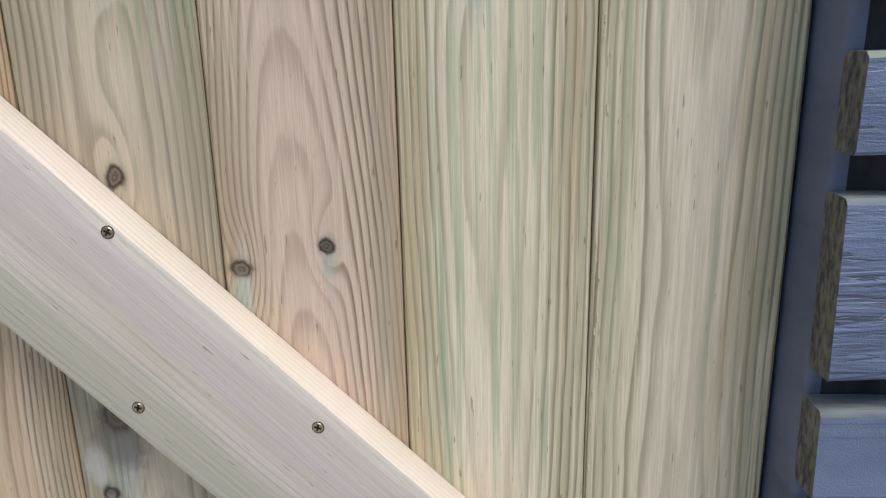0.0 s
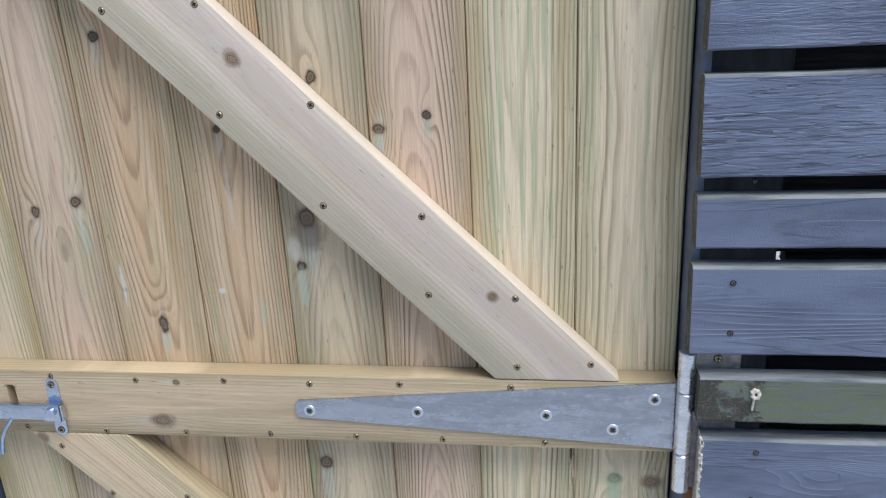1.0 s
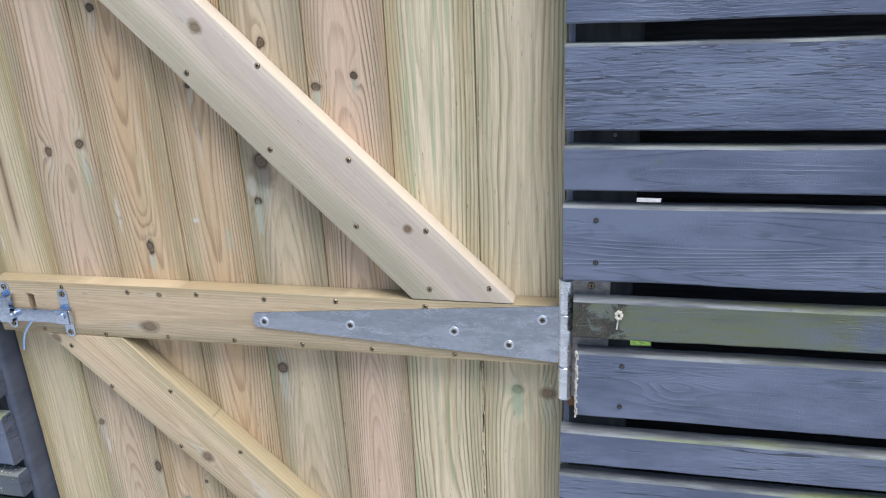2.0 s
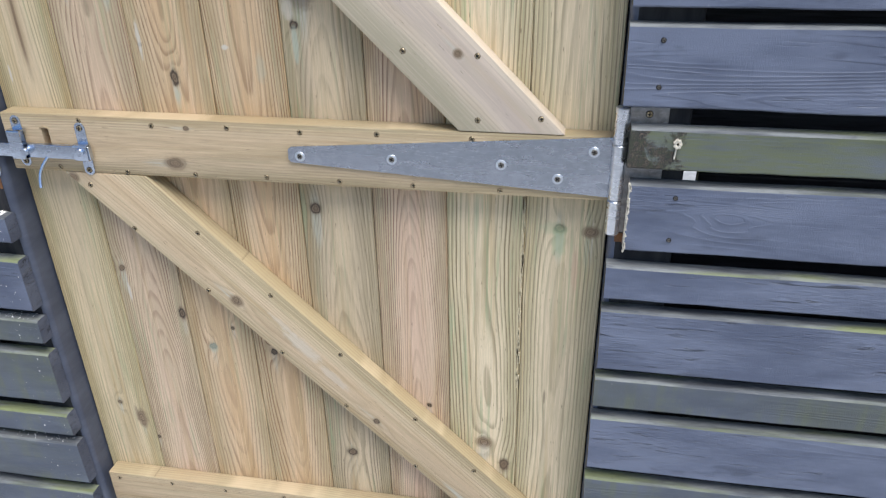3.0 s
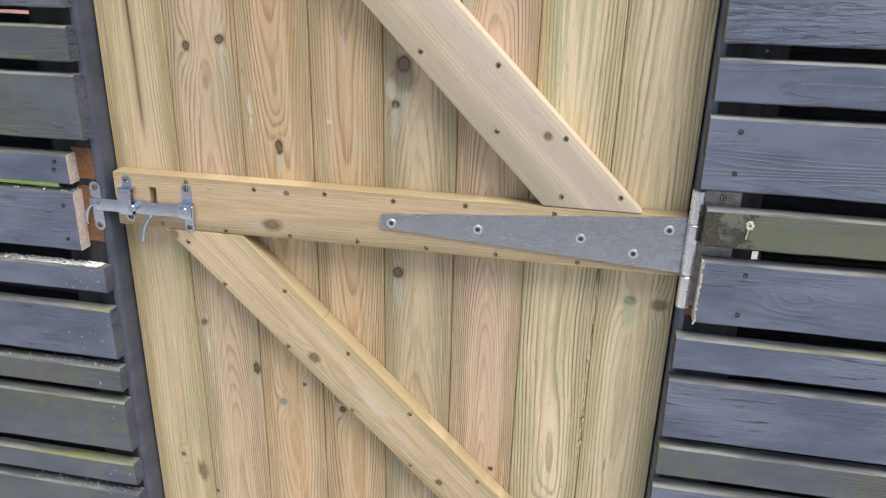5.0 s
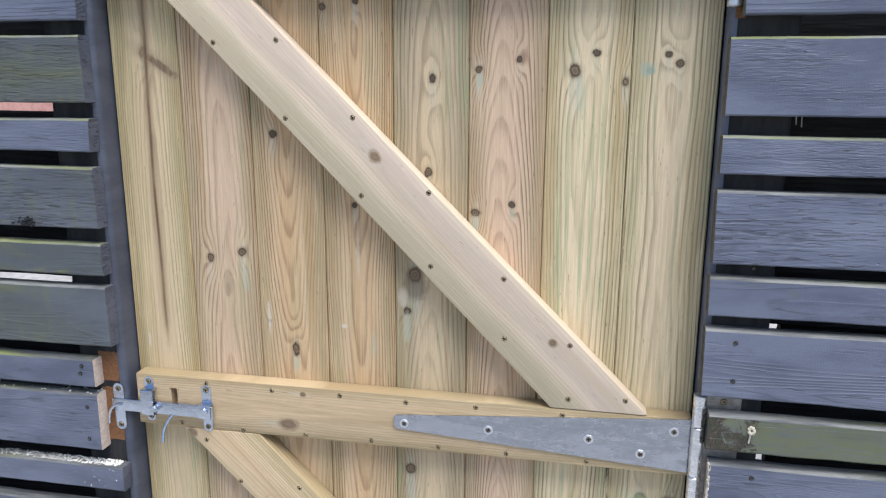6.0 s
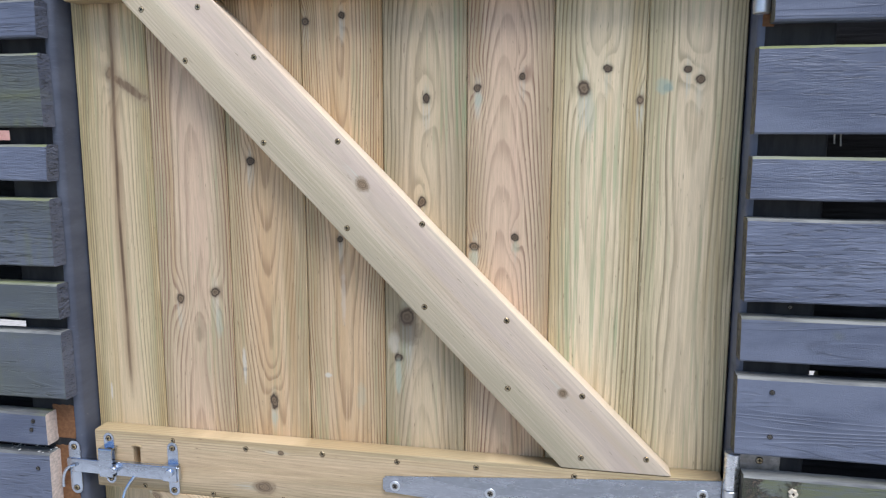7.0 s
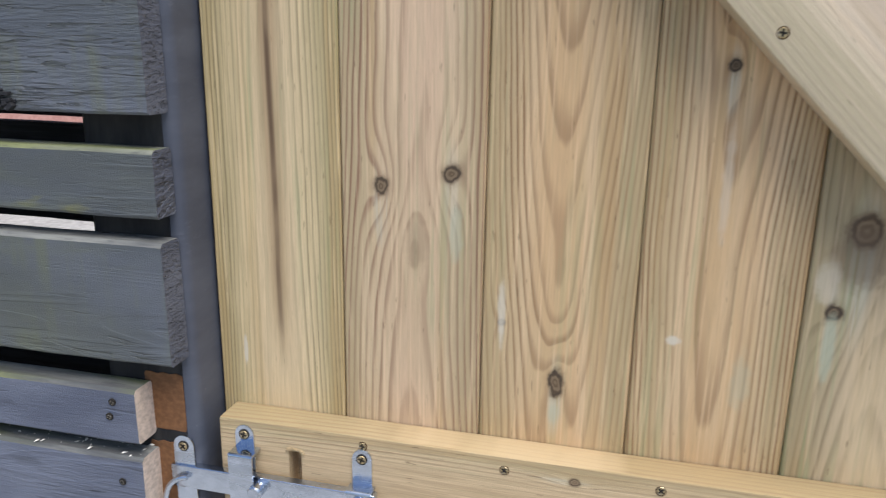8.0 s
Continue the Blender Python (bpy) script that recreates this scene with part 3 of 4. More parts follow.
def slab(x0, x1, y0, y1):
    bm = bmesh.new()
    box(bm, x0, x1, y0, y1, SLAB - 0.045, SLAB, 0.004)
    part("slab", bm, mat_slab, pavement)


for x0 in (-3.319, -2.716, -2.113, -1.51, -0.907, -0.302, 0.601, 1.204, 1.807, 2.41, 3.013, 3.616):
    x1 = x0 + (0.897 if x0 == -0.302 else 0.595)
    for y0 in (-2.46, -1.65, -0.845):
        slab(x0, x1, y0, y0 + (0.8 if y0 < -1 else 0.81))

bm = bmesh.new()
rows = []
for i in range(121):
    x = 0.0 + i * 0.02
    edge = 0.02 + 0.012 * noise.noise(Vector((x * 7, 2.0, 0)))
    lip = -0.052 + 0.016 * noise.noise(Vector((x * 9, 6.0, 0))) + 0.007 * noise.noise(Vector((x * 37, 8.0, 0)))
    rows.append([bm.verts.new((x, lip, SLAB + 0.0006))] + [bm.verts.new((x, -0.034 + k * (edge + 0.034) / 5, SLAB - (0.004 + 0.016 * max(0, k - 3.5) - 0.004 * noise.noise(Vector((x * 25, k * 0.7, 5)))) if k else SLAB + 0.0022)) for k in range(6)])
for a, b in zip(rows, rows[1:]):
    for k in range(6):
        bm.faces.new((a[k], b[k], b[k + 1], a[k + 1])).smooth = True
bm.normal_update()
mortar = part("mortar_edging", bm, mat_mortar, None)
tagged(mortar, "rough sandy mortar strip along the slab edge", "edging", kind="structure")

# ---- the gate ----
BOARD_BACK, LEDGE = 0.019, -0.033
gate = thing("gate", (0.466, 0.01, -0.05), "new pressure-treated pine ledged and braced garden gate, closed", "gate")

YELLOW, PINK, ORANGE, GREY = (0.65, 0.51, 0.305), (0.64, 0.48, 0.312), (0.645, 0.47, 0.285), (0.53, 0.41, 0.265)
LATE_G, LATE_P, LATE_O = (0.205, 0.155, 0.085), (0.255, 0.14, 0.085), (0.26, 0.145, 0.07)
PALE_YELLOW = (0.72, 0.58, 0.37)
HEART_P, HEART_Y, HEART_O = (0.62, 0.44, 0.295), (0.61, 0.47, 0.29), (0.585, 0.385, 0.205)
SEAMS = (-0.0135, 0.1055, 0.225, 0.3445, 0.462, 0.580, 0.696, 0.8155, 0.9365)
BOARDS = (
    (YELLOW, LATE_G, HEART_Y, 0.050, 0.004, 0.0024, 0.6, 0.3, (0.046, 0.90, 1.60)),
    (PINK, LATE_P, HEART_P, 0.036, 0.030, 0.0028, 0.95, 0.3, None),
    (ORANGE, LATE_O, HEART_O, 0.088, -0.032, 0.0030, 0.92, 0.25, None),
    (ORANGE, LATE_O, HEART_O, 0.080, -0.026, 0.0028, 0.9, 0.3, None),
    (GREY, LATE_G, HEART_Y, 0.040, 0.024, 0.0030, 0.85, 0.5, None),
    ((0.64, 0.472, 0.31), (0.235, 0.125, 0.078), (0.62, 0.43, 0.29), 0.034, 0.028, 0.0024, 0.95, 0.15, None),
    (PALE_YELLOW, (0.25, 0.185, 0.095), PALE_YELLOW, 0.070, -0.008, 0.0034, 1.05, 0.5, None),
    (PALE_YELLOW, (0.25, 0.19, 0.105), (0.675, 0.535, 0.345), 0.055, 0.006, 0.0034, 0.85, 0.35, None),
)
PALE, AQUA, UMBER = (0.62, 0.56, 0.45), (0.40, 0.44, 0.33), (0.16, 0.11, 0.07)
# stains and chips of each board: across, along, radius, stretch, colour, strength
MARKS = (
    ((0.075, 0.265, 0.004, 6.0, UMBER, 0.5), (0.012, 0.93, 0.002, 8.0, PALE, 0.9)),
    ((0.202, 1.05, 0.006, 4.0, AQUA, 0.45), (0.125, 0.545, 0.003, 7.0, PALE, 0.8), (0.17, 1.04, 0.012, 2.0, UMBER, 0.25)),
    ((0.241, 0.99, 0.0035, 8.0, PALE, 0.7), (0.265, 0.44, 0.010, 1.2, AQUA, 0.5), (0.287, 0.905, 0.006, 1.5, AQUA, 0.3)),
    ((0.374, 0.979, 0.006, 0.7, PALE, 0.9), (0.425, 0.95, 0.008, 3.0, AQUA, 0.3), (0.4, 1.1, 0.004, 12.0, PALE, 0.4)),
    ((0.482, 0.985, 0.005, 6.0, AQUA, 0.6), (0.495, 1.055, 0.022, 1.2, UMBER, 0.55), (0.475, 1.035, 0.009, 2.0, PALE, 0.5)),
    ((0.591, 1.165, 0.008, 1.4, AQUA, 0.5), (0.596, 1.38, 0.006, 1.6, AQUA, 0.5), (0.65, 1.18, 0.006, 1.5, (0.25, 0.34, 0.22), 0.35)),
    ((0.757, 0.262, 0.016, 1.3, PALE, 0.35), (0.795, 0.235, 0.012, 1.6, UMBER, 0.4), (0.745, 1.36, 0.006, 6.0, AQUA, 0.4)),
    ((0.838, 1.396, 0.012, 0.9, (0.34, 0.42, 0.33), 0.6), (0.842, 1.394, 0.006, 1.0, (0.2, 0.28, 0.25), 0.4), (0.868, 0.700, 0.012, 2.6, (0.36, 0.43, 0.23), 0.5), (0.858, 0.722, 0.022, 0.6, (0.38, 0.44, 0.25), 0.3), (0.895, 0.65, 0.006, 7.0, (0.58, 0.36, 0.24), 0.45), (0.860, 0.4, 0.002, 9.0, UMBER, 0.6)),
)
# knots of each board: across, along, radius, stretch along the grain, darkness
KNOTS = (
    ((0.044, 0.288, 0.005, 1.0, 0.3), (0.084, 0.252, 0.007, 2.2, 0.1), (0.043, 1.422, 0.006, 1.6, 0.5)),
    ((0.140, 1.085, 0.0075, 1.1, 0.45), (0.198, 1.098, 0.008, 1.0, 0.5), (0.121, 0.593, 0.007, 1.0, 0.25), (0.217, 0.509, 0.007, 1.9, 0.6), (0.111, 0.208, 0.004, 1.2, 0.6)),
    ((0.262, 1.295, 0.007, 1.0, 0.75), (0.241, 0.980, 0.0035, 1.0, 0.6), (0.287, 0.933, 0.007, 1.9, 0.5), (0.265, 0.443, 0.007, 1.0, 0.5), (0.309, 0.486, 0.004, 1.0, 0.4)),
    ((0.405, 1.496, 0.0055, 1.0, 0.75), (0.352, 1.488, 0.006, 1.0, 0.5), (0.397, 1.184, 0.0052, 1.1, 0.8), (0.381, 0.443, 0.007, 1.0, 0.6)),
    ((0.524, 1.382, 0.0065, 1.2, 0.8), (0.517, 1.240, 0.007, 1.2, 0.55), (0.495, 1.074, 0.0125, 1.1, 0.35), (0.482, 1.013, 0.0065, 1.1, 0.65), (0.486, 0.730, 0.010, 1.1, 0.5), (0.509, 0.226, 0.010, 1.0, 0.4)),
    ((0.595, 1.396, 0.006, 1.0, 0.6), (0.655, 1.410, 0.0055, 1.0, 0.75), (0.592, 1.179, 0.0075, 0.9, 0.5), (0.648, 1.194, 0.0055, 1.1, 0.75), (0.660, 0.357, 0.0055, 1.0, 0.7)),
    ((0.736, 1.394, 0.0095, 1.1, 0.4), (0.766, 1.419, 0.006, 1.0, 0.65), (0.758, 0.285, 0.010, 1.0, 0.15), (0.795, 0.237, 0.009, 1.6, 0.35), (0.808, 1.379, 0.006, 1.2, 0.3)),
    ((0.866, 1.417, 0.0055, 1.0, 0.65), (0.882, 1.404, 0.007, 0.9, 0.5), (0.868, 0.722, 0.0085, 1.0, 0.3), (0.914, 0.718, 0.009, 0.8, 0.05)),
)
# swerves in the figure of each board: across, along, width, length, amount
BENDS = (
    (),
    ((0.169, 1.035, 0.012, 0.03, -0.0035), (0.17, 0.40, 0.03, 0.14, -0.005)),
    ((0.287, 0.99, 0.012, 0.05, -0.004), (0.29, 0.34, 0.03, 0.12, -0.005)),
    ((0.40, 1.40, 0.02, 0.12, -0.004), (0.41, 0.25, 0.02, 0.14, -0.005)),
    ((0.53, 0.55, 0.02, 0.16, 0.004),),
    ((0.64, 0.30, 0.02, 0.2, -0.005), (0.635, 0.62, 0.02, 0.14, -0.004)),
    ((0.77, 0.40, 0.02, 0.14, -0.004),),
    (),
)
GATE_BOTTOM, GATE_TOP = -0.05, 1.74
for i, (early, late, heart, pith, slope, pitch, contrast, green, crack) in enumerate(BOARDS):
    x0, x1 = SEAMS[i] + 0.0005, SEAMS[i + 1] - 0.0005
    wood = pine("treated_pine_board", Z_AXIS, X_AXIS, (x0 + x1) / 2, pith, slope, pitch, early, late, heart, i + 1, KNOTS[i], contrast, green, crack, 0.0, MARKS[i], ((0.076, 1.400, 0.042, 0.008, -33),) if i == 0 else (), 0.85, BENDS[i])
    r, t0, t1 = 0.0016, 0.006, 0.012
    left = [(x0, BOARD_BACK), (x0, 0.0 + r), (x0 + r, 0.0)]
    tongue = [(x1, t1), (x1 + 0.004, t1), (x1 + 0.004, t0), (x1, t0)] if i < 7 else []
    section = left + [(x1 - r, 0.0), (x1, r)] + tongue[::-1] + [(x1, BOARD_BACK)]
    bm = bmesh.new()
    foot = GATE_BOTTOM + 0.002 * noise.noise(Vector((i * 3.7, 0, 0)))
    rings = []
    for k in range(13):
        z = foot + (GATE_TOP - foot) * k / 12
        dy = 0.0007 * noise.noise(Vector((i * 5.1, z * 2.0, 1)))
        rings.append([(x, y + dy, z) for x, y in section])
    loft(bm, rings)
    part("board", bm, wood, gate)


def ledge(z0, z1, x0, x1, seed, knots, places, slot=None):
    wood = pine("treated_pine_ledge", X_AXIS, Z_AXIS, (z0 + z1) / 2, 0.05, 0.012, 0.0036, (0.545, 0.41, 0.25), (0.31, 0.205, 0.11), (0.51, 0.37, 0.22), seed, knots, 0.62, 0.12)
    bm = bmesh.new()
    solid(bm, ((x0, z0), (x1, z0), (x1, z1), (x0, z1)), LEDGE, -0.0004, 0.003)
    if slot:
        cutter = bmesh.new()
        box(cutter, *slot, 0.0012, 1)
        cut = new("cutter", mesh_of("cutter", cutter))
        body = new("body", mesh_of("body", bm, wood))
        saw = body.modifiers.new("cut", "BOOLEAN")
        saw.operation, saw.solver, saw.object = "DIFFERENCE", "EXACT", cut
        bm = bpy.data.meshes.new_from_object(body.evaluated_get(bpy.context.evaluated_depsgraph_get()))
        for ob in (body, cut):
            bpy.data.objects.remove(ob)
    ob = part("ledge", bm, wood, gate, shade=True)
    screws(ob, LEDGE, places)
    return ob


ledge(0.042, 0.129, 0.000, 0.934, 21, ((0.1, 0.55, 0.006, 1.0, 0.3),),
      [(0.022, 0.116), (0.137, 0.118), (0.251, 0.117), (0.371, 0.119), (0.493, 0.118), (0.608, 0.119), (0.724, 0.121)]
      + [(0.08, 0.056), (0.193, 0.055), (0.31, 0.053), (0.423, 0.052), (0.538, 0.052), (0.658, 0.053), (0.775, 0.052)])
middle_ledge = ledge(0.785, 0.8785, 0.000, 0.934, 22, ((0.808, 0.281, 0.0075, 1.6, 0.15), (0.865, 0.309, 0.004, 1.2, 0.3)),
      [(0.253, 0.867), (0.374, 0.869), (0.487, 0.867), (0.602, 0.869), (0.739, 0.868), (0.844, 0.869), (0.133, 0.870)]
      + [(0.082, 0.792), (0.197, 0.790), (0.311, 0.791), (0.426, 0.793), (0.541, 0.793), (0.653, 0.793), (0.780, 0.792)],
      (0.0655, 0.0775, LEDGE - 0.01, LEDGE + 0.017, 0.806, 0.8555))
ledge(1.521, 1.6145, 0.000, 0.934, 23, ((1.575, 0.4, 0.006, 1.2, 0.3),),
      [(0.191, 1.534), (0.310, 1.534), (0.425, 1.536), (0.541, 1.534), (0.661, 1.537), (0.78, 1.535)])


def brace(corners, seed, early, late, heart, band, knots, places, marks=(), grain=0.36, calm=0.42):
    (ax, azz), (bx, bz) = corners[0], corners[3]
    way = Vector((bx - ax, 0, bz - azz)).normalized()
    side = Vector((-way.z, 0, way.x))
    mid = sum((side.dot(Vector((x, 0, z))) for x, z in corners)) / 4
    kn = [(side.dot(Vector((x, 0, z))), way.dot(Vector((x, 0, z))), r, s, d) for x, z, r, s, d in knots]
    mk = [(side.dot(Vector((x, 0, z))), way.dot(Vector((x, 0, z))), r, s, c, d) for x, z, r, s, c, d in marks]
    wood = pine("treated_pine_brace", tuple(way), tuple(side), mid, 0.06, 0.014, 0.0042, early, late, heart, seed, kn, grain, 0.1, None, band, mk, (), calm)
    bm = bmesh.new()
    solid(bm, corners, LEDGE - 0.0006, -0.0004, 0.003)
    ob = part("brace", bm, wood, gate, shade=True)
    screws(ob, LEDGE - 0.0006, places)


brace(((0.091, 1.5205), (0.226, 1.5205), (0.868, 0.879), (0.720, 0.879)), 31, (0.725, 0.59, 0.435), (0.45, 0.34, 0.25), (0.545, 0.43, 0.34), 0.028,
      ((0.441, 1.266, 0.0058, 1.3, 0.1), (0.720, 0.986, 0.0045, 1.1, 0.15)),
      [(0.123, 1.506), (0.186, 1.435), (0.299, 1.322), (0.418, 1.205), (0.528, 1.098), (0.645, 0.988), (0.747, 0.896)]
      + [(0.209, 1.507), (0.289, 1.438), (0.407, 1.324), (0.525, 1.213), (0.642, 1.084), (0.746, 0.984), (0.834, 0.901)])
brace(((0.086, 0.7845), (0.225, 0.7845), (0.875, 0.1295), (0.745, 0.1295)), 32, (0.60, 0.46, 0.285), (0.34, 0.235, 0.125), (0.55, 0.40, 0.24), -0.01,
      ((0.343, 0.567, 0.007, 1.2, 0.2), (0.571, 0.337, 0.0065, 1.1, 0.4), (0.733, 0.164, 0.009, 1.1, 0.4), (0.101, 0.776, 0.006, 1.2, 0.1)),
      [(0.127, 0.764), (0.187, 0.691), (0.296, 0.583), (0.412, 0.469), (0.518, 0.366), (0.638, 0.241), (0.72, 0.15)]
      + [(0.296, 0.690), (0.406, 0.583), (0.516, 0.475), (0.641, 0.351), (0.744, 0.246), (0.823, 0.153)],
      ((0.45, 0.485, 0.013, 3.6, (0.66, 0.58, 0.46), 0.5), (0.5, 0.425, 0.009, 4.0, (0.66, 0.58, 0.46), 0.4), (0.42, 0.525, 0.006, 5.0, (0.66, 0.58, 0.46), 0.35)), 0.7, 0.85)

# pale splinters torn along one seam below the middle ledge
splinter_rng = random.Random(3)
bm = bmesh.new()
for k in range(46):
    z = splinter_rng.uniform(0.42, 0.775)
    h, w = splinter_rng.uniform(0.003, 0.012), splinter_rng.uniform(0.0006, 0.0016)
    x = 0.8135 + splinter_rng.uniform(-0.002, 0.0015)
    box(bm, x - w, x + w, -0.0012, 0.002, z - h, z + h, 0.0003, 1, rot=Matrix.Rotation(splinter_rng.uniform(-0.12, 0.12), 4, "Y"))
for k in range(26):
    z = splinter_rng.uniform(0.98, 1.42)
    h, w = splinter_rng.uniform(0.0008, 0.0035), splinter_rng.uniform(0.0002, 0.0006)
    x = 0.8185 + splinter_rng.uniform(-0.001, 0.009) * splinter_rng.random()
    box(bm, x - w, x + w, -0.0006, 0.002, z - h, z + h, 0.0002, 1, rot=Matrix.Rotation(splinter_rng.uniform(-0.12, 0.12), 4, "Y"))
tagged(part("splinter_line", bm, raw_end("torn_golden_timber", (0.7, 0.58, 0.36)), gate, "pale torn splinters along a board seam"), kind="stuff")

# crumbs of torn timber round the mouth of the slot for the bolt's handle
bm = bmesh.new()
for k in range(22):
    x, z = 0.0715 + 0.0075 * math.cos(k * 0.16 - 0.2), 0.8545 + 0.0035 * math.sin(k * 0.16 - 0.2) + splinter_rng.uniform(-0.001, 0.0012)
    w = splinter_rng.uniform(0.0005, 0.0014)
    box(bm, x - w, x + w, LEDGE - splinter_rng.uniform(0.0003, 0.0012), LEDGE + 0.001, z - w, z + w, 0.0003, 1, rot=Matrix.Rotation(splinter_rng.uniform(-0.7, 0.7), 4, "Y"))
tagged(part("torn_slot_edge", bm, raw_end("torn_slot_timber", (0.5, 0.37, 0.21)), middle_ledge, "torn pale timber round the slot"), kind="stuff")


# ---- strap hinges ----
def strap_hinge(zc, bx):
    hinge = thing("strap_hinge", (0.94, -0.04, zc - 0.05), "galvanised steel strap hinge screwed to the gate ledge", "hinge", "gate hinges")
    y0 = LEDGE - 0.0035
    bm = bmesh.new()
    solid(bm, ((0.470, zc - 0.013), (0.466, zc - 0.008), (0.4665, zc + 0.007), (0.471, zc + 0.011), (bx - 0.009, zc + 0.046), (bx - 0.009, zc - 0.042)), y0, LEDGE - 0.0004, 0.0007)
    strap = part("strap", bm, mat_strap, hinge)
    screws(strap, y0, [(0.4845, zc - 0.003), (0.623, zc - 0.001), (0.781, zc - 0.001), (0.908, zc + 0.024), (0.8605, zc - 0.018)], zinc_screw)
    bm = bmesh.new()
    by, br = -0.0455, 0.0098
    for za, zb in ((zc - 0.092, zc - 0.0405), (zc - 0.0398, zc + 0.0405), (zc + 0.0412, zc + 0.092)):
        rings = []
        for z, r in ((za, br - 0.001), (za + 0.001, br), (zb - 0.001, br), (zb, br - 0.001)):
            rings.append([(bx + r * math.cos(2 * math.pi * j / 20), by + r * math.sin(2 * math.pi * j / 20), z) for j in range(20)])
        loft(bm, rings)
    part("barrel", bm, mat_barrel, hinge, shade=True)
    bm = bmesh.new()
    box(bm, bx + 0.006, 0.999, BACK - 0.0028, BACK + 0.0002, zc - 0.09, zc + 0.092, 0.0006)
    plate = part("post_plate", bm, mat_stained_plate, hinge, "stained steel plate")
    screws(plate, BACK - 0.0028, [(0.974, zc + 0.083), (0.985, zc + 0.02), (0.974, zc - 0.083)], small_screw)


for zc, bx in ((0.0875, 0.9565), (0.834, 0.9405), (1.5685, 0.9405)):
    strap_hinge(zc, bx)


# ---- sliding bolt on the middle ledge ----
bolt = thing("sliding_bolt", (0.05, -0.045, 0.78), "bright zinc-plated sliding gate bolt with a bent handle, shot home", "bolt")


def bracket(x, low, high, w, y):
    """A flat strap with rounded, screwed ends."""
    bm = bmesh.new()
    n = 8
    out = [(x + w * math.cos(math.pi * k / n), high + w * math.sin(math.pi * k / n)) for k in range(n + 1)]
    out += [(x - w * math.cos(math.pi * k / n), low - w * math.sin(math.pi * k / n)) for k in range(n + 1)]
    solid(bm, out, y - 0.0018, y, 0.0005)
    ob = part("bracket", bm, mat_bolt, bolt)
    screws(ob, y - 0.0018, [(x, high), (x, low)], small_screw)


def staple(x0, x1, z0, z1, y0):
    """A strap bent out over the bar: a front face, and returns above and below with rounded bends."""
    bm = bmesh.new()
    r, thick = 0.0028, 0.0018
    def bend(inset):
        q = r - inset
        line = [(LEDGE - 0.0018, z1 - inset)]
        line += [(y0 + r - q * math.sin(a), z1 - r + q * math.cos(a)) for a in (math.pi / 2 * k / 5 for k in range(6))]
        line += [(y0 + r - q * math.cos(a), z0 + r - q * math.sin(a)) for a in (math.pi / 2 * k / 5 for k in range(6))]
        return line + [(LEDGE - 0.0018, z0 + inset)]
    outer, inner = bend(0.0), bend(thick)
    loft(bm, [[(x, y, z) for y, z in outer + inner[::-1]] for x in (x0, x1)])
    part("staple", bm, mat_bolt, bolt, shade=True)


bracket(0.0250, 0.8005, 0.8660, 0.0088, LEDGE)
bracket(0.1330, 0.7905, 0.8585, 0.0088, LEDGE)
bracket(-0.0300, 0.7835, 0.8510, 0.0100, BACK)
bm = bmesh.new()
box(bm, -0.0430, 0.1475, -0.0455, -0.0368, 0.8105, 0.8325, 0.0016, 3)
part("bar", bm, mat_bolt, bolt, shade=True)
staple(0.0175, 0.0400, 0.8085, 0.8555, -0.0515)
staple(0.1225, 0.1450, 0.8090, 0.8350, -0.0480)
for x, z, y in ((0.0425, 0.8230, -0.0560), (0.1345, 0.8250, -0.0520)):
    bm = bmesh.new()
    disc(bm, x, z, y, -0.044, 0.0064, 24, 0, 0.0012)
    part("rivet", bm, mat_bolt, bolt, shade=True)


def bent_rod(name, points):
    """A round rod bent smoothly through points."""
    pts = [Vector(q) for q in points]
    way = []
    for k in range(len(pts) - 1):
        p0, p1, p2, p3 = pts[max(k - 1, 0)], pts[k], pts[k + 1], pts[min(k + 2, len(pts) - 1)]
        for q in range(6):
            s = q / 6
            way.append(0.5 * (2 * p1 + (p2 - p0) * s + (2 * p0 - 5 * p1 + 4 * p2 - p3) * s * s + (3 * p1 - p0 - 3 * p2 + p3) * s ** 3))
    bm = bmesh.new()
    tube(bm, way + [pts[-1]], 0.0026, 12)
    part(name, bm, mat_bolt, bolt, shade=True)


bent_rod("handle", [(0.0745, -0.040, 0.817), (0.0715, -0.044, 0.811), (0.066, -0.049, 0.802), (0.0615, -0.054, 0.791), (0.0605, -0.059, 0.779), (0.0625, -0.064, 0.768)])
bent_rod("keep_rod", [(-0.026, -0.0475, 0.823), (-0.034, -0.0495, 0.8215), (-0.0415, -0.0505, 0.815), (-0.046, -0.0505, 0.805), (-0.0478, -0.0502, 0.796), (-0.0482, -0.0500, 0.787)])

# ---- ring latch on the top ledge ----
latch = thing("ring_latch", (0.085, -0.036, 1.545), "galvanised ring latch plate with a hanging ring", "latch")
bm = bmesh.new()
solid(bm, ((-0.006, 1.548), (0.165, 1.545), (0.180, 1.556), (0.180, 1.600), (0.170, 1.606), (-0.006, 1.606)), LEDGE - 0.003, LEDGE - 0.0004, 0.0006)
plate = part("plate", bm, mat_strap, latch)
screws(plate, LEDGE - 0.003, [(0.014, 1.557), (0.110, 1.5555), (0.148, 1.556), (0.014, 1.595), (0.148, 1.595)], small_screw)
bm = bmesh.new()
loop = []
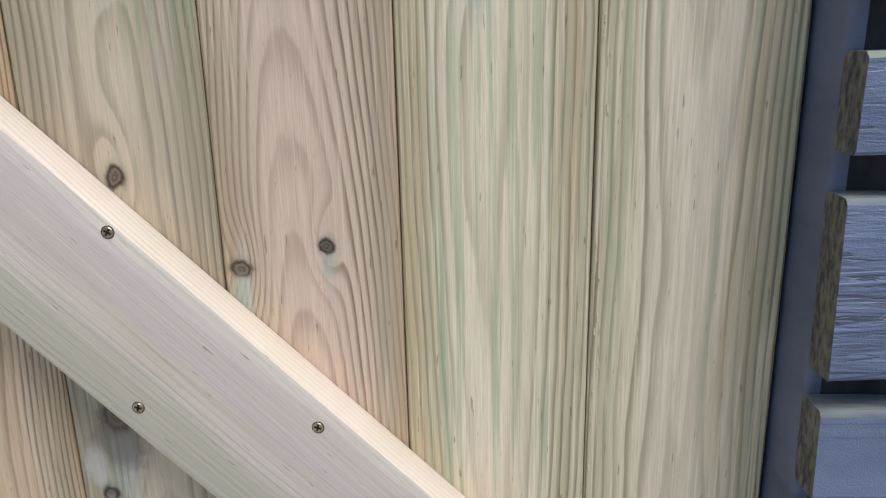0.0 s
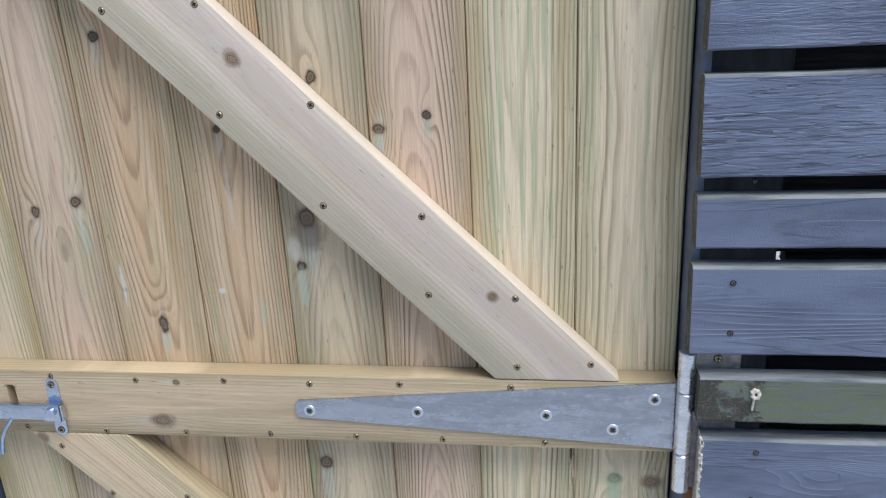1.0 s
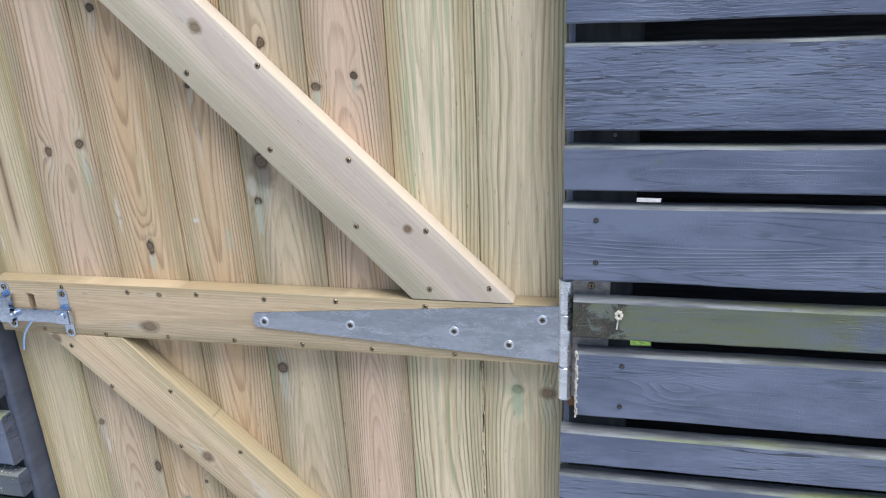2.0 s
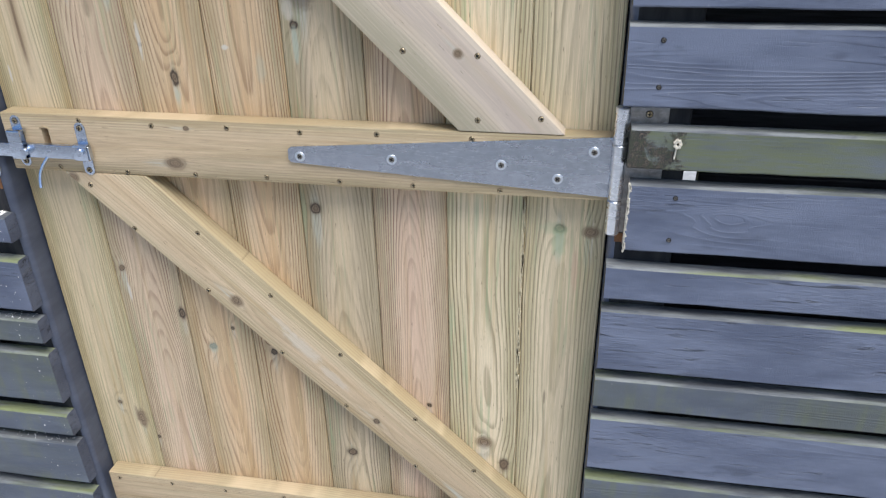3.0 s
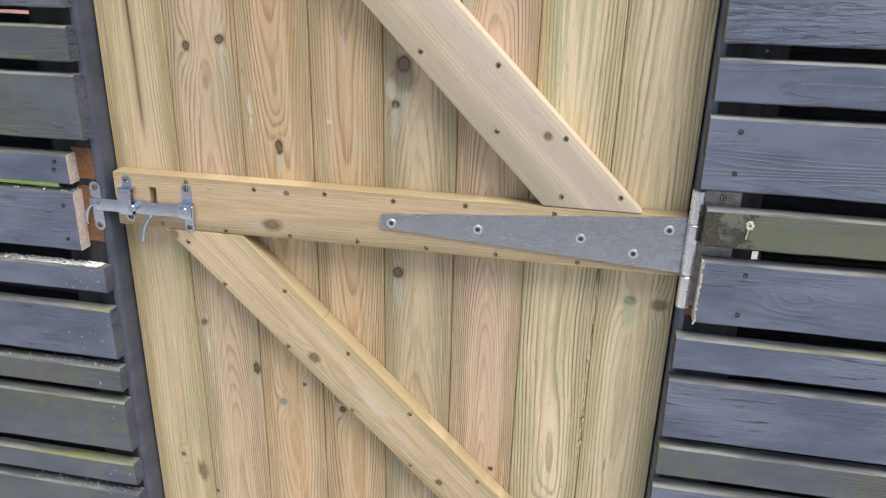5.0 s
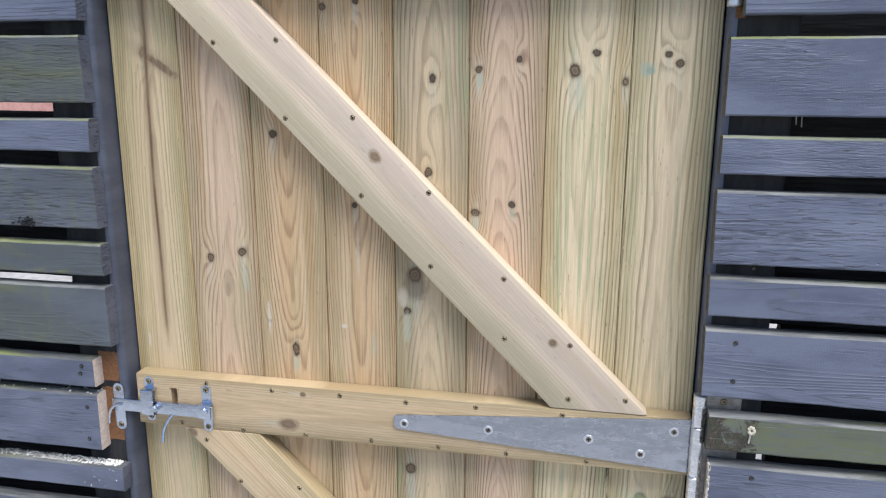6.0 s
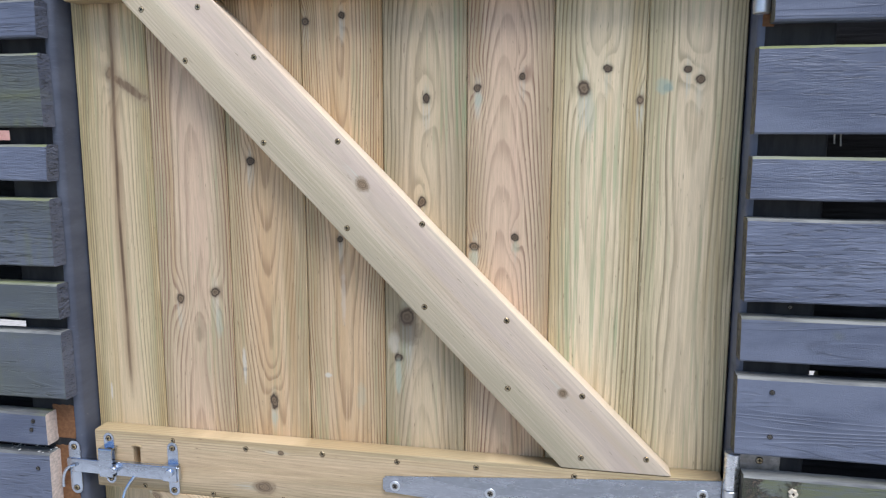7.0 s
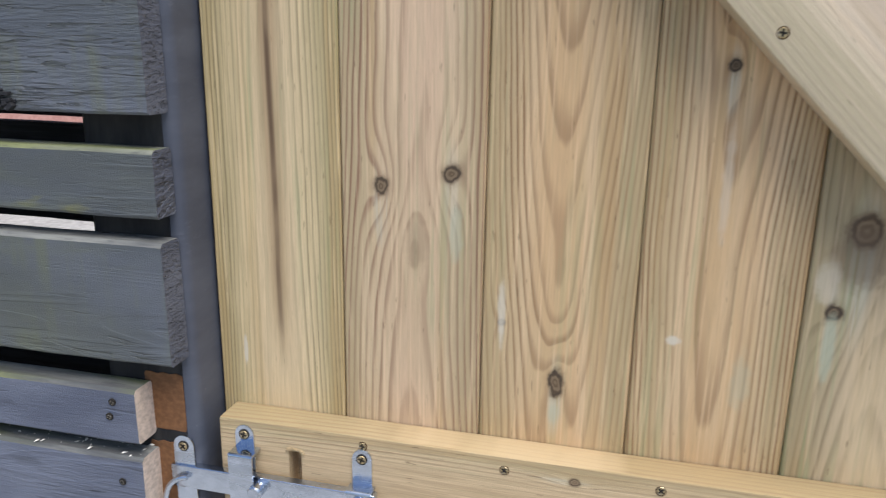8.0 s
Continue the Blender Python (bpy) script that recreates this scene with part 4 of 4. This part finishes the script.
for k in range(33):
    a = 2 * math.pi * k / 32
    cx, cy, cz = 0.086 + 0.0145 * math.cos(a), -0.046 + 0.004 * math.sin(a), 1.549 + 0.026 * math.sin(a)
    loop.append([(cx + 0.0042 * math.cos(j) * math.cos(a), cy + 0.0042 * math.sin(j), cz + 0.0042 * math.cos(j) * math.sin(a)) for j in (2 * math.pi * q / 12 for q in range(12))])
loft(bm, loop)
part("ring", bm, mat_bolt, latch, shade=True)
bm = bmesh.new()
box(bm, 0.070, 0.096, -0.044, -0.036, 1.556, 1.574, 0.002)
part("ring_boss", bm, mat_bolt, latch)
latch_keep = thing("latch_keep", (-0.06, -0.045, 1.535), "small pale steel keep plate screwed to the gate post", "latch")
bm = bmesh.new()
box(bm, -0.0610, -0.0240, BACK - 0.0027, BACK, 1.538, 1.576, 0.0006)
keep_plate = part("plate", bm, mat_strap, latch_keep)
screws(keep_plate, BACK - 0.0027, [(-0.052, 1.549), (-0.033, 1.549)], small_screw)


# ---- slatted fences on both sides ----


def post(parent, x0, x1, y0, y1, z0, z1, radius, paint=mat_post, split=None, gap_sides=()):
    """A post with eased corners; between the slats, on one side of split, its face has the gap's shade in its colour.
    """
    bm = bmesh.new()
    section = []
    for cx, cy, a0 in ((x1 - radius, y1 - radius, 0), (x0 + radius, y1 - radius, 90), (x0 + radius, y0 + radius, 180), (x1 - radius, y0 + radius, 270)):
        for k in range(6):
            a = radians(a0 + 18 * k)
            section.append((cx + radius * math.cos(a), cy + radius * math.sin(a)))
    section.insert(18, (split or (x0 + x1) / 2, y0))
    sides = [1 if k in gap_sides else 0 for k in range(25)]
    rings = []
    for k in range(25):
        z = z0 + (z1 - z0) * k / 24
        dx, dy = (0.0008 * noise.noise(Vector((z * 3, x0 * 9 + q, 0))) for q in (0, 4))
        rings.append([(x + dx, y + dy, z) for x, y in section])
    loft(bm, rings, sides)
    return part("post", bm, (paint, mat_gap_post), parent, shade=True)


def slat(parent, x0, x1, z0, z1, y0=FACE, y1=BACK, mats=None, end_low=0, end_high=0, seed=0, name="slat"):
    """A rough-sawn slat: edges wander, ends are sawn a little off square."""
    bm = bmesh.new()
    r = 0.0022
    n = int((x1 - x0) / 0.028)
    rings = []
    for k in range(n + 1):
        x = x0 + (x1 - x0) * k / n
        def j(q, f=8.0, s=0.0011):
            return s * noise.noise(Vector((x * f, seed * 3.3 + q, z0 * 7)))
        up, lo, fr = j(0) + j(9, 30, 0.0005), j(1) + j(7, 40, 0.0008), j(2, 5, 0.0012)
        sec = [(y0 + r, z0 + lo), (y1 - r, z0 + lo), (y1, z0 + r), (y1, z1 - r), (y1 - r, z1 + up), (y0 + r + 0.001, z1 + up), (y0 + fr, z1 - r - 0.001 + up), (y0 + fr, z0 + r + lo)]
        skew = (0.0018 * noise.noise(Vector((seed, 1.5, 0)))) if k in (0, n) else 0.0
        rings.append([(x + skew * (1 if z > (z0 + z1) / 2 else -1), y, z) for y, z in sec])
    loft(bm, rings, (0, 0, 0, 1, 1, 1, 0, 0), (end_low, end_high))
    return part(name, bm, mats or (mat_paint, mat_top, mat_cut), parent)


RIGHT_END = 4.0
fence = thing("slatted_fence", (1.6, 0.0, -0.15), "charcoal-painted horizontal slat fence with green algae on the slats", "fence", "fences beside the gate")
# top, bottom, near end, algae, sawn raw end
RIGHT = ((1.715, 1.665, 0.937, 0, 0), (1.640, 1.540, 0.937, 0, 0),
         (1.513, 1.464, 0.951, 0, 0), (1.437, 1.335, 0.937, 5, 0), (1.308, 1.257, 0.937, 0, 0), (1.234, 1.131, 0.937, 4, 0),
         (1.112, 1.055, 0.937, 5, 0), (1.036, 0.932, 0.937, 5, 0), (0.905, 0.849, 0.951, 2, 0), (0.828, 0.727, 0.957, 3, 1),
         (0.700, 0.645, 0.937, 0, 0), (0.626, 0.520, 0.937, 0, 0), (0.502, 0.446, 0.937, 1, 0), (0.423, 0.316, 0.937, 0, 0),
         (0.294, 0.237, 0.937, 1, 0), (0.214, 0.105, 0.957, 1, 0), (0.082, 0.026, 0.952, 0, 0), (0.004, -0.098, 0.937, 1, 0))
PAINTS = (mat_paint, mat_paint_mossy, mat_paint_green, mat_paint_knot, mat_paint_rough, mat_paint_thin)
slats = []
for i, (z1, z0, x0, algae, raw) in enumerate(RIGHT):
    slats.append(slat(fence, x0, RIGHT_END, z0, z1, mats=(PAINTS[algae], mat_top, mat_cut, mat_end), end_low=2 if raw else 3, seed=i))
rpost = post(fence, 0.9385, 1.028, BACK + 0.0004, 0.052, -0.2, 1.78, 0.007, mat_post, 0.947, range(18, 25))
for px in (1.94, 3.88):
    post(fence, px, px + 0.1, BACK + 0.0004, 0.052, -0.2, 1.78, 0.004)
# added, unseen: keeps lawn light out of the gap at the hinge side
bm = bmesh.new()
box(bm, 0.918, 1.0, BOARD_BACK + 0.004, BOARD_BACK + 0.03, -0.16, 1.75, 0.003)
part("gap_batten", bm, mat_rear, fence, "added near-black batten that closes the gap behind the gate's edge")
screws(rpost, BACK + 0.0004, [(0.998, 1.121)], dull_screw)
for nx, nl in ((1.030, 0.010), (1.037, 0.013)):
    bm = bmesh.new()
    tube(bm, [(nx, -0.052, 1.338), (nx, -0.052, 1.330), (nx + 0.0006, -0.0525, 1.334 - nl)], 0.0009, 6)
    part("nail", bm, mat_dull_screw, slats[3], "bent nail tip under the slat")
screws(slats[9], FACE, [(1.018, 0.810), (1.017, 0.747)], dull_screw)
screws(slats[7], FACE, [(0.978, 1.017), (0.979, 0.959)], dull_screw)
screws(slats[2], FACE, [(1.026, 1.494)], dull_screw)
screws(slats[15], FACE, [(0.995, 0.195), (0.992, 0.135)], dull_screw)
# rear slats on the other side of the posts, near black to colour in the gaps' shade; two of them stop short of the post
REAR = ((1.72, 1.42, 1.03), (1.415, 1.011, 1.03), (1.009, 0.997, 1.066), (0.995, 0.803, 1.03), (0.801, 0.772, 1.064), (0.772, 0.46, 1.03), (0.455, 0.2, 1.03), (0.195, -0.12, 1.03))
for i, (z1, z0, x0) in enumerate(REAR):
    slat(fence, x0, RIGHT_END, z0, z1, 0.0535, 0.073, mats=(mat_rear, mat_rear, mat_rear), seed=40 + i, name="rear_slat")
# peeled end and splintered hole on the algae-covered slat
bm = bmesh.new()
for k in range(7):
    a = 2 * math.pi * k / 7
    box(bm, 1.011 + 0.0035 * math.cos(a) - 0.002, 1.011 + 0.0035 * math.cos(a) + 0.002, FACE - 0.004, FACE + 0.002, 0.886 + 0.0045 * math.sin(a) - 0.002, 0.886 + 0.0045 * math.sin(a) + 0.002, 0.0007, 1, rot=Matrix.Rotation(k * 1.3, 4, "Y"))
box(bm, 1.0085, 1.0105, FACE - 0.002, FACE + 0.002, 0.865, 0.882, 0.0006, 1, rot=Matrix.Rotation(0.1, 4, "Y"))
part("splintered_hole", bm, mat_pale_chip, slats[8], "pale splintered timber round a screw hole")

bm = bmesh.new()
for k in range(26):
    z = 0.729 + 0.096 * k / 25 + splinter_rng.uniform(-0.002, 0.002)
    w = 0.0003 + 0.0022 * splinter_rng.random() ** 2 + (0.0012 if k in (1, 2, 19, 24, 25) else 0.0)
    box(bm, 0.9562, 0.957 + w, FACE - 0.0012, FACE + 0.004, z - 0.0035, z + 0.0035, 0.0003, 1, rot=Matrix.Rotation(splinter_rng.uniform(-0.5, 0.5), 4, "Y"))
tagged(part("torn_edge", bm, mat_pale_chip, slats[9], "pale torn timber along the sawn slat end"), kind="stuff")
left_fence = thing("slatted_fence", (-0.6, 0.0, -0.15), "charcoal-painted slat fence, two slats cut back beside the bolt", "fence", "fences beside the gate")
LEFT_END = -3.0
LEFT = ((1.715, 1.665, -0.020, 0, 0), (1.640, 1.543, -0.064, 0, 1),
        (1.519, 1.469, -0.020, 0, 0), (1.446, 1.343, -0.021, 4, 0), (1.318, 1.266, -0.020, 0, 0), (1.241, 1.140, -0.020, 4, 0),
        (1.114, 1.061, -0.020, 1, 0), (1.041, 0.936, -0.019, 1, 0), (0.910, 0.860, -0.057, 0, 1), (0.846, 0.741, -0.056, 0, 1),
        (0.711, 0.665, -0.020, 0, 0), (0.631, 0.532, -0.021, 0, 0), (0.511, 0.463, -0.021, 1, 0), (0.439, 0.329, -0.021, 1, 0),
        (0.299, 0.250, -0.022, 1, 0), (0.228, 0.127, -0.021, 1, 0), (0.100, 0.047, -0.022, 1, 0), (0.024, -0.081, -0.026, 1, 0))
LEFT_PAINTS = (mat_paint_shade, mat_paint_mossy, mat_paint_green, mat_paint_knot, mat_rough_shade)
slats = []
for i, (z1, z0, x1, algae, raw) in enumerate(LEFT):
    slats.append(slat(left_fence, LEFT_END, x1, z0, z1, mats=(LEFT_PAINTS[algae], mat_top, mat_cut, mat_left_end), end_high=2 if raw else 3, seed=60 + i))
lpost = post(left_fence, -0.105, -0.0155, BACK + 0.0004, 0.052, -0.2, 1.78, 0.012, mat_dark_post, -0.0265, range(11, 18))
for px in (-1.05, -2.95):
    post(left_fence, px, px + 0.1, BACK + 0.0004, 0.052, -0.2, 1.78, 0.006)
bm = bmesh.new()
for k in range(34):
    x, z = -0.152 + splinter_rng.gauss(0, 0.011), 1.1425 + abs(splinter_rng.gauss(0, 0.005))
    w, h = splinter_rng.uniform(0.001, 0.004), splinter_rng.uniform(0.0008, 0.002)
    box(bm, x - w, x + w, FACE - splinter_rng.uniform(0.001, 0.005), FACE + 0.003, z - h, z + h, 0.0004, 1, rot=Matrix.Rotation(splinter_rng.uniform(-0.7, 0.7), 4, "Y"))
tagged(part("torn_knot", bm, mat_rear, slats[5], "rough torn knot at the slat's lower edge"), kind="stuff")
bm = bmesh.new()
box(bm, -0.135, -0.024, BACK - 0.016, BACK - 0.0004, -0.166, -0.128, 0.003)
part("packing_block", bm, mat_rear, left_fence, "dark timber offcut at the foot of the fence")
# added, unseen batten that blocks light through the gap at the bolt side
bm = bmesh.new()
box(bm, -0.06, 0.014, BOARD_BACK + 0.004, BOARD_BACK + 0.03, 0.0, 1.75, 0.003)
part("gap_batten", bm, mat_rear, left_fence, "added near-black batten that closes the gap behind the gate's edge")
screws(slats[8], FACE, [(-0.079, 0.898), (-0.083, 0.884)], dull_screw)
screws(slats[9], FACE, [(-0.077, 0.822), (-0.079, 0.762)], dull_screw)
# rear slats here too, with the shade of the gaps in their colour
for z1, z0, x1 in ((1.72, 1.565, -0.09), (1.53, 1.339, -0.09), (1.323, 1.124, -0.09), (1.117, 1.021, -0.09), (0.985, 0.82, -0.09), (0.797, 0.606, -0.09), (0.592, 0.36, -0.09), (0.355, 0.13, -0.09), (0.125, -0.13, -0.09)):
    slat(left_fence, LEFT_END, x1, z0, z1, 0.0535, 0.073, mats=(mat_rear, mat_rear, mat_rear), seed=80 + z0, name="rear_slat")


def bare_patch(z0, z1, xc=-0.045, half=0.0185, parent=lpost):
    bm = bmesh.new()
    out = []
    for k in range(28):
        a = 2 * math.pi * k / 28
        sx = max(-1, min(1, 1.5 * math.cos(a)))
        sz = max(-1, min(1, 1.5 * math.sin(a)))
        w = 1 + 0.06 * noise.noise(Vector((k * 1.7, z0 * 9, 0)))
        out.append((xc + half * sx * w, (z0 + z1) / 2 + (z1 - z0) / 2 * sz * w))
    solid(bm, out, BACK - 0.0005, BACK + 0.001, 0.0)
    part("bare_patch", bm, mat_orange, parent, "unpainted orange-brown timber where slats were cut away")


bare_patch(0.864, 0.918)
bare_patch(0.752, 0.852)
bare_patch(0.727, 0.741, 0.953, 0.0075, rpost)
bare_patch(0.186, 0.206, 0.956, 0.008, rpost)
bare_patch(1.462, 1.476, 0.950, 0.0065, rpost)

# ---- beyond the fence: pale path and a rendered wall ----
bm = bmesh.new()
box(bm, -9, 6, 3.25, 4.85, GROUND - 0.05, GROUND + 0.02, 0.01)
box(bm, 1.2, 2.6, 1.5, 3.245, GROUND - 0.05, GROUND + 0.02, 0.01)
tagged(part("garden_path", bm, mat_paving, None), "pale paved path across the lawn", "path", kind="structure")
brick_wall = thing("garden_wall", (-2, 5.1, -0.15), "pink rendered wall beyond the fence", "wall", kind="structure")
bm = bmesh.new()
box(bm, -12, 8, 5.02, 5.25, GROUND - 0.05, 2.6, 0.01)
part("render_coat", bm, mat_brick, brick_wall)
# ---- grass, straw and litter at the foot of the gate ----
rng = random.Random(11)


def blade(bm, x, y, z, h, w, lean, turn, curl):
    """One tapered, bent grass blade."""
    way = Vector((math.cos(turn), math.sin(turn), 0))
    side = Vector((-way.y, way.x, 0)) * w
    prev = None
    for k in range(5):
        s = k / 4
        p = Vector((x, y, z)) + way * (lean * s + curl * s * s) + Vector((0, 0, h * (s - 0.25 * curl / max(h, 0.01) * s * s)))
        wk = (1 - s) ** 0.6
        row = (bm.verts.new(p - side * wk), bm.verts.new(p + side * wk)) if k < 4 else (bm.verts.new(p),)
        if prev:
            bm.faces.new((prev[0], prev[1], row[1], row[0]) if len(row) == 2 else (prev[0], prev[1], row[0]))
        prev = row


bm = bmesh.new()
for x0, x1, y0, y1, count, tall in ((0.02, 0.28, 0.035, 0.14, 850, 0.052), (0.05, 0.28, 0.012, 0.05, 200, 0.036), (0.28, 0.40, 0.08, 0.16, 90, 0.045), (0.40, 0.52, 0.05, 0.16, 240, 0.045),
                                    (0.52, 0.93, 0.05, 0.17, 700, 0.05), (0.66, 0.90, 0.02, 0.07, 220, 0.04), (-0.1, 1.0, 0.16, 0.6, 1800, 0.06)):
    for _ in range(count):
        x, y = rng.uniform(x0, x1), rng.uniform(y0, y1)
        h = tall * rng.uniform(0.4, 1.25)
        blade(bm, x, y, ground_height(x, y) - 0.004, h, rng.uniform(0.0008, 0.0026), rng.uniform(0.0, 0.03), rng.uniform(0, 6.28), rng.uniform(0.005, 0.04))
for _ in range(70):
    x, y = rng.uniform(0.06, 0.9), rng.uniform(0.015, 0.12)
    z = ground_height(x, y) + rng.uniform(0.004, 0.025)
    turn, size = rng.uniform(0, 6.28), rng.uniform(0.004, 0.011)
    way, side = Vector((math.cos(turn), math.sin(turn), rng.uniform(-0.2, 0.5))) * size, Vector((-math.sin(turn), math.cos(turn), 0)) * size * 0.5
    c = Vector((x, y, z))
    pts = [bm.verts.new(c + way * u + side * v + Vector((0, 0, 0.3 * size * (1 - abs(v))))) for u, v in ((-1, 0), (-0.4, -0.9), (0.5, -0.8), (1, 0), (0.5, 0.8), (-0.4, 0.9))]
    bm.faces.new(pts)
grass = tagged(part("grass", bm, mat_grass, None), "green grass tufts growing under the gate", "grass", kind="stuff")

bm = bmesh.new()
for _ in range(3600):
    x = rng.uniform(0.0, 0.95)
    y = abs(rng.gauss(0.0, 0.055)) - 0.004
    z = ground_height(x, y) + rng.uniform(0.001, 0.012)
    a, l = rng.uniform(0, 3.14), rng.uniform(0.004, 0.012) + 0.03 * rng.random() ** 4
    tip = Vector((math.cos(a) * l, math.sin(a) * l * 0.6, rng.uniform(-0.006, 0.008)))
    p, w = Vector((x, y, z)), rng.uniform(0.0003, 0.0009)
    mid = p + tip * 0.5 + Vector((0, 0, rng.uniform(0, 0.004)))
    side = Vector((-math.sin(a), math.cos(a), 0)) * w
    rows = [(bm.verts.new(q - side), bm.verts.new(q + Vector((0, 0, w * 1.4))), bm.verts.new(q + side)) for q in (p, mid, p + tip)]
    for s, e in zip(rows, rows[1:]):
        bm.faces.new((s[0], s[1], e[1], e[0]))
        bm.faces.new((s[1], s[2], e[2], e[1]))
tagged(part("straw_litter", bm, mat_straw, None), "dead grass stalks and straw on the soil", "straw", kind="stuff")

bm = bmesh.new()
for _ in range(21000):
    x = rng.uniform(-0.55, 0.45) if rng.random() < 0.85 else rng.uniform(0.4, 1.2)
    y = -abs(rng.gauss(0, 0.11)) - 0.0 if rng.random() < 0.8 else rng.uniform(-0.5, 0.02)
    if noise.noise(Vector((x * 11, y * 16, 7))) + 0.5 * noise.noise(Vector((x * 40, y * 60, 3))) < rng.uniform(0.0, 0.32):
        continue
    s, a = 0.0005 + 0.0032 * rng.random() ** 4, rng.uniform(0, 3.14)
    ux, uy = Vector((math.cos(a), math.sin(a), rng.uniform(-0.2, 0.2))) * s * rng.uniform(0.8, 1.7), Vector((-math.sin(a), math.cos(a), rng.uniform(-0.2, 0.2))) * s * 0.6
    c = Vector((x, y, SLAB + 0.0012))
    top = bm.verts.new(c + Vector((0, 0, s * 0.5)))
    ring = [bm.verts.new(c + o) for o in (ux, uy, -ux, -uy)]
    for k in range(4):
        bm.faces.new((ring[k], ring[(k + 1) % 4], top))
for zt, x0, x1, count in ((0.7115, -0.30, -0.03, 1100), (0.8465, -0.30, -0.06, 45), (0.512, -0.25, -0.03, 60), (0.2285, -0.25, -0.03, 50)):
    for _ in range(count):
        x, y = x1 - abs(rng.gauss(0, 0.5)) * (x1 - x0), rng.uniform(FACE + 0.003, BACK - 0.001)
        s, a = 0.0005 + 0.0017 * rng.random() ** 2, rng.uniform(0, 3.14)
        ux, uy = Vector((math.cos(a), math.sin(a), 0)) * s * 1.6, Vector((-math.sin(a), math.cos(a), 0)) * s * 0.7
        c = Vector((max(x, x0), y, zt + 0.0006))
        top = bm.verts.new(c + Vector((0, 0, s * 0.6)))
        ring = [bm.verts.new(c + o) for o in (ux, uy, -ux, -uy)]
        for k in range(4):
            bm.faces.new((ring[k], ring[(k + 1) % 4], top))
for z1, z0, x1, *_ in LEFT[10:]:
    for _ in range(16):
        x, z = x1 - 0.004 - abs(rng.gauss(0, 0.05)), rng.uniform(z0 + 0.006, z1 - 0.004)
        s, a = 0.0004 + 0.0012 * rng.random() ** 3, rng.uniform(0, 3.14)
        ux, uz = Vector((math.cos(a), 0, math.sin(a))) * s * 1.4, Vector((-math.sin(a), 0, math.cos(a))) * s * 0.7
        c = Vector((x, FACE - 0.0011, z))
        top = bm.verts.new(c + Vector((0, -s * 0.5, 0)))
        ring = [bm.verts.new(c + o) for o in (ux, uz, -ux, -uz)]
        for k in range(4):
            bm.faces.new((ring[k], ring[(k + 1) % 4], top))
tagged(part("wood_shavings", bm, mat_flake, None), "pale wood shavings scattered on the slabs and slat edges", "sawdust", kind="stuff")

bm = bmesh.new()
for k in range(1900):
    x, y = (rng.uniform(-0.8, 0.0), rng.uniform(-0.036, 0.03)) if k < 800 else (rng.uniform(0.0, 0.95), 0.005 + abs(rng.gauss(0, 0.05)))
    s = rng.uniform(0.0015, 0.0045)
    c = Vector((x, y, ground_height(x, y) + s * 0.4))
    vs = [bm.verts.new(c + Vector((rng.uniform(0.6, 1) * dx, rng.uniform(0.6, 1) * dy, rng.uniform(0.5, 0.9) * dz)) * s) for dx, dy, dz in ((1, 0, 0), (0, 1, 0), (-1, 0, 0), (0, -1, 0), (0, 0, 1), (0, 0, -1))]
    for q in range(4):
        bm.faces.new((vs[q], vs[(q + 1) % 4], vs[4]))
        bm.faces.new((vs[(q + 1) % 4], vs[q], vs[5]))
tagged(part("gravel", bm, mat_gravel, None), "dark gravel along the foot of the fence", "gravel", kind="stuff")

for x, y, turn, size, mt, label in ((0.63, 0.03, 40, 0.02, mat_dead_leaf, "dry brown fallen leaf"), (0.35, 0.012, 80, 0.014, mat_dead_leaf, "dry brown fallen leaf"), (0.155, 0.02, -30, 0.028, mat_grass, "broad green weed leaf"), (0.70, 0.03, 10, 0.018, mat_grass, "broad green weed leaf")):
    bm = bmesh.new()
    rows = []
    for k in range(7):
        s = k / 6
        w = size * 0.34 * math.sin(math.pi * (0.06 + 0.92 * s)) ** 0.8
        rows.append([bm.verts.new((size * (s - 0.5), q * w, 0.012 * math.sin(s * 2.4) + abs(q) * w * 0.35)) for q in (-1, 0, 1)])
    for a, b in zip(rows, rows[1:]):
        for k in range(2):
            bm.faces.new((a[k], b[k], b[k + 1], a[k + 1])).smooth = True
    leaf = part("fallen_leaf" if mt is mat_dead_leaf else "weed_leaf", bm, mt, None)
    leaf.matrix_basis = pose(x, y, ground_height(x, y) + 0.006, 8, -12, turn)
    tagged(leaf, label, "leaf")
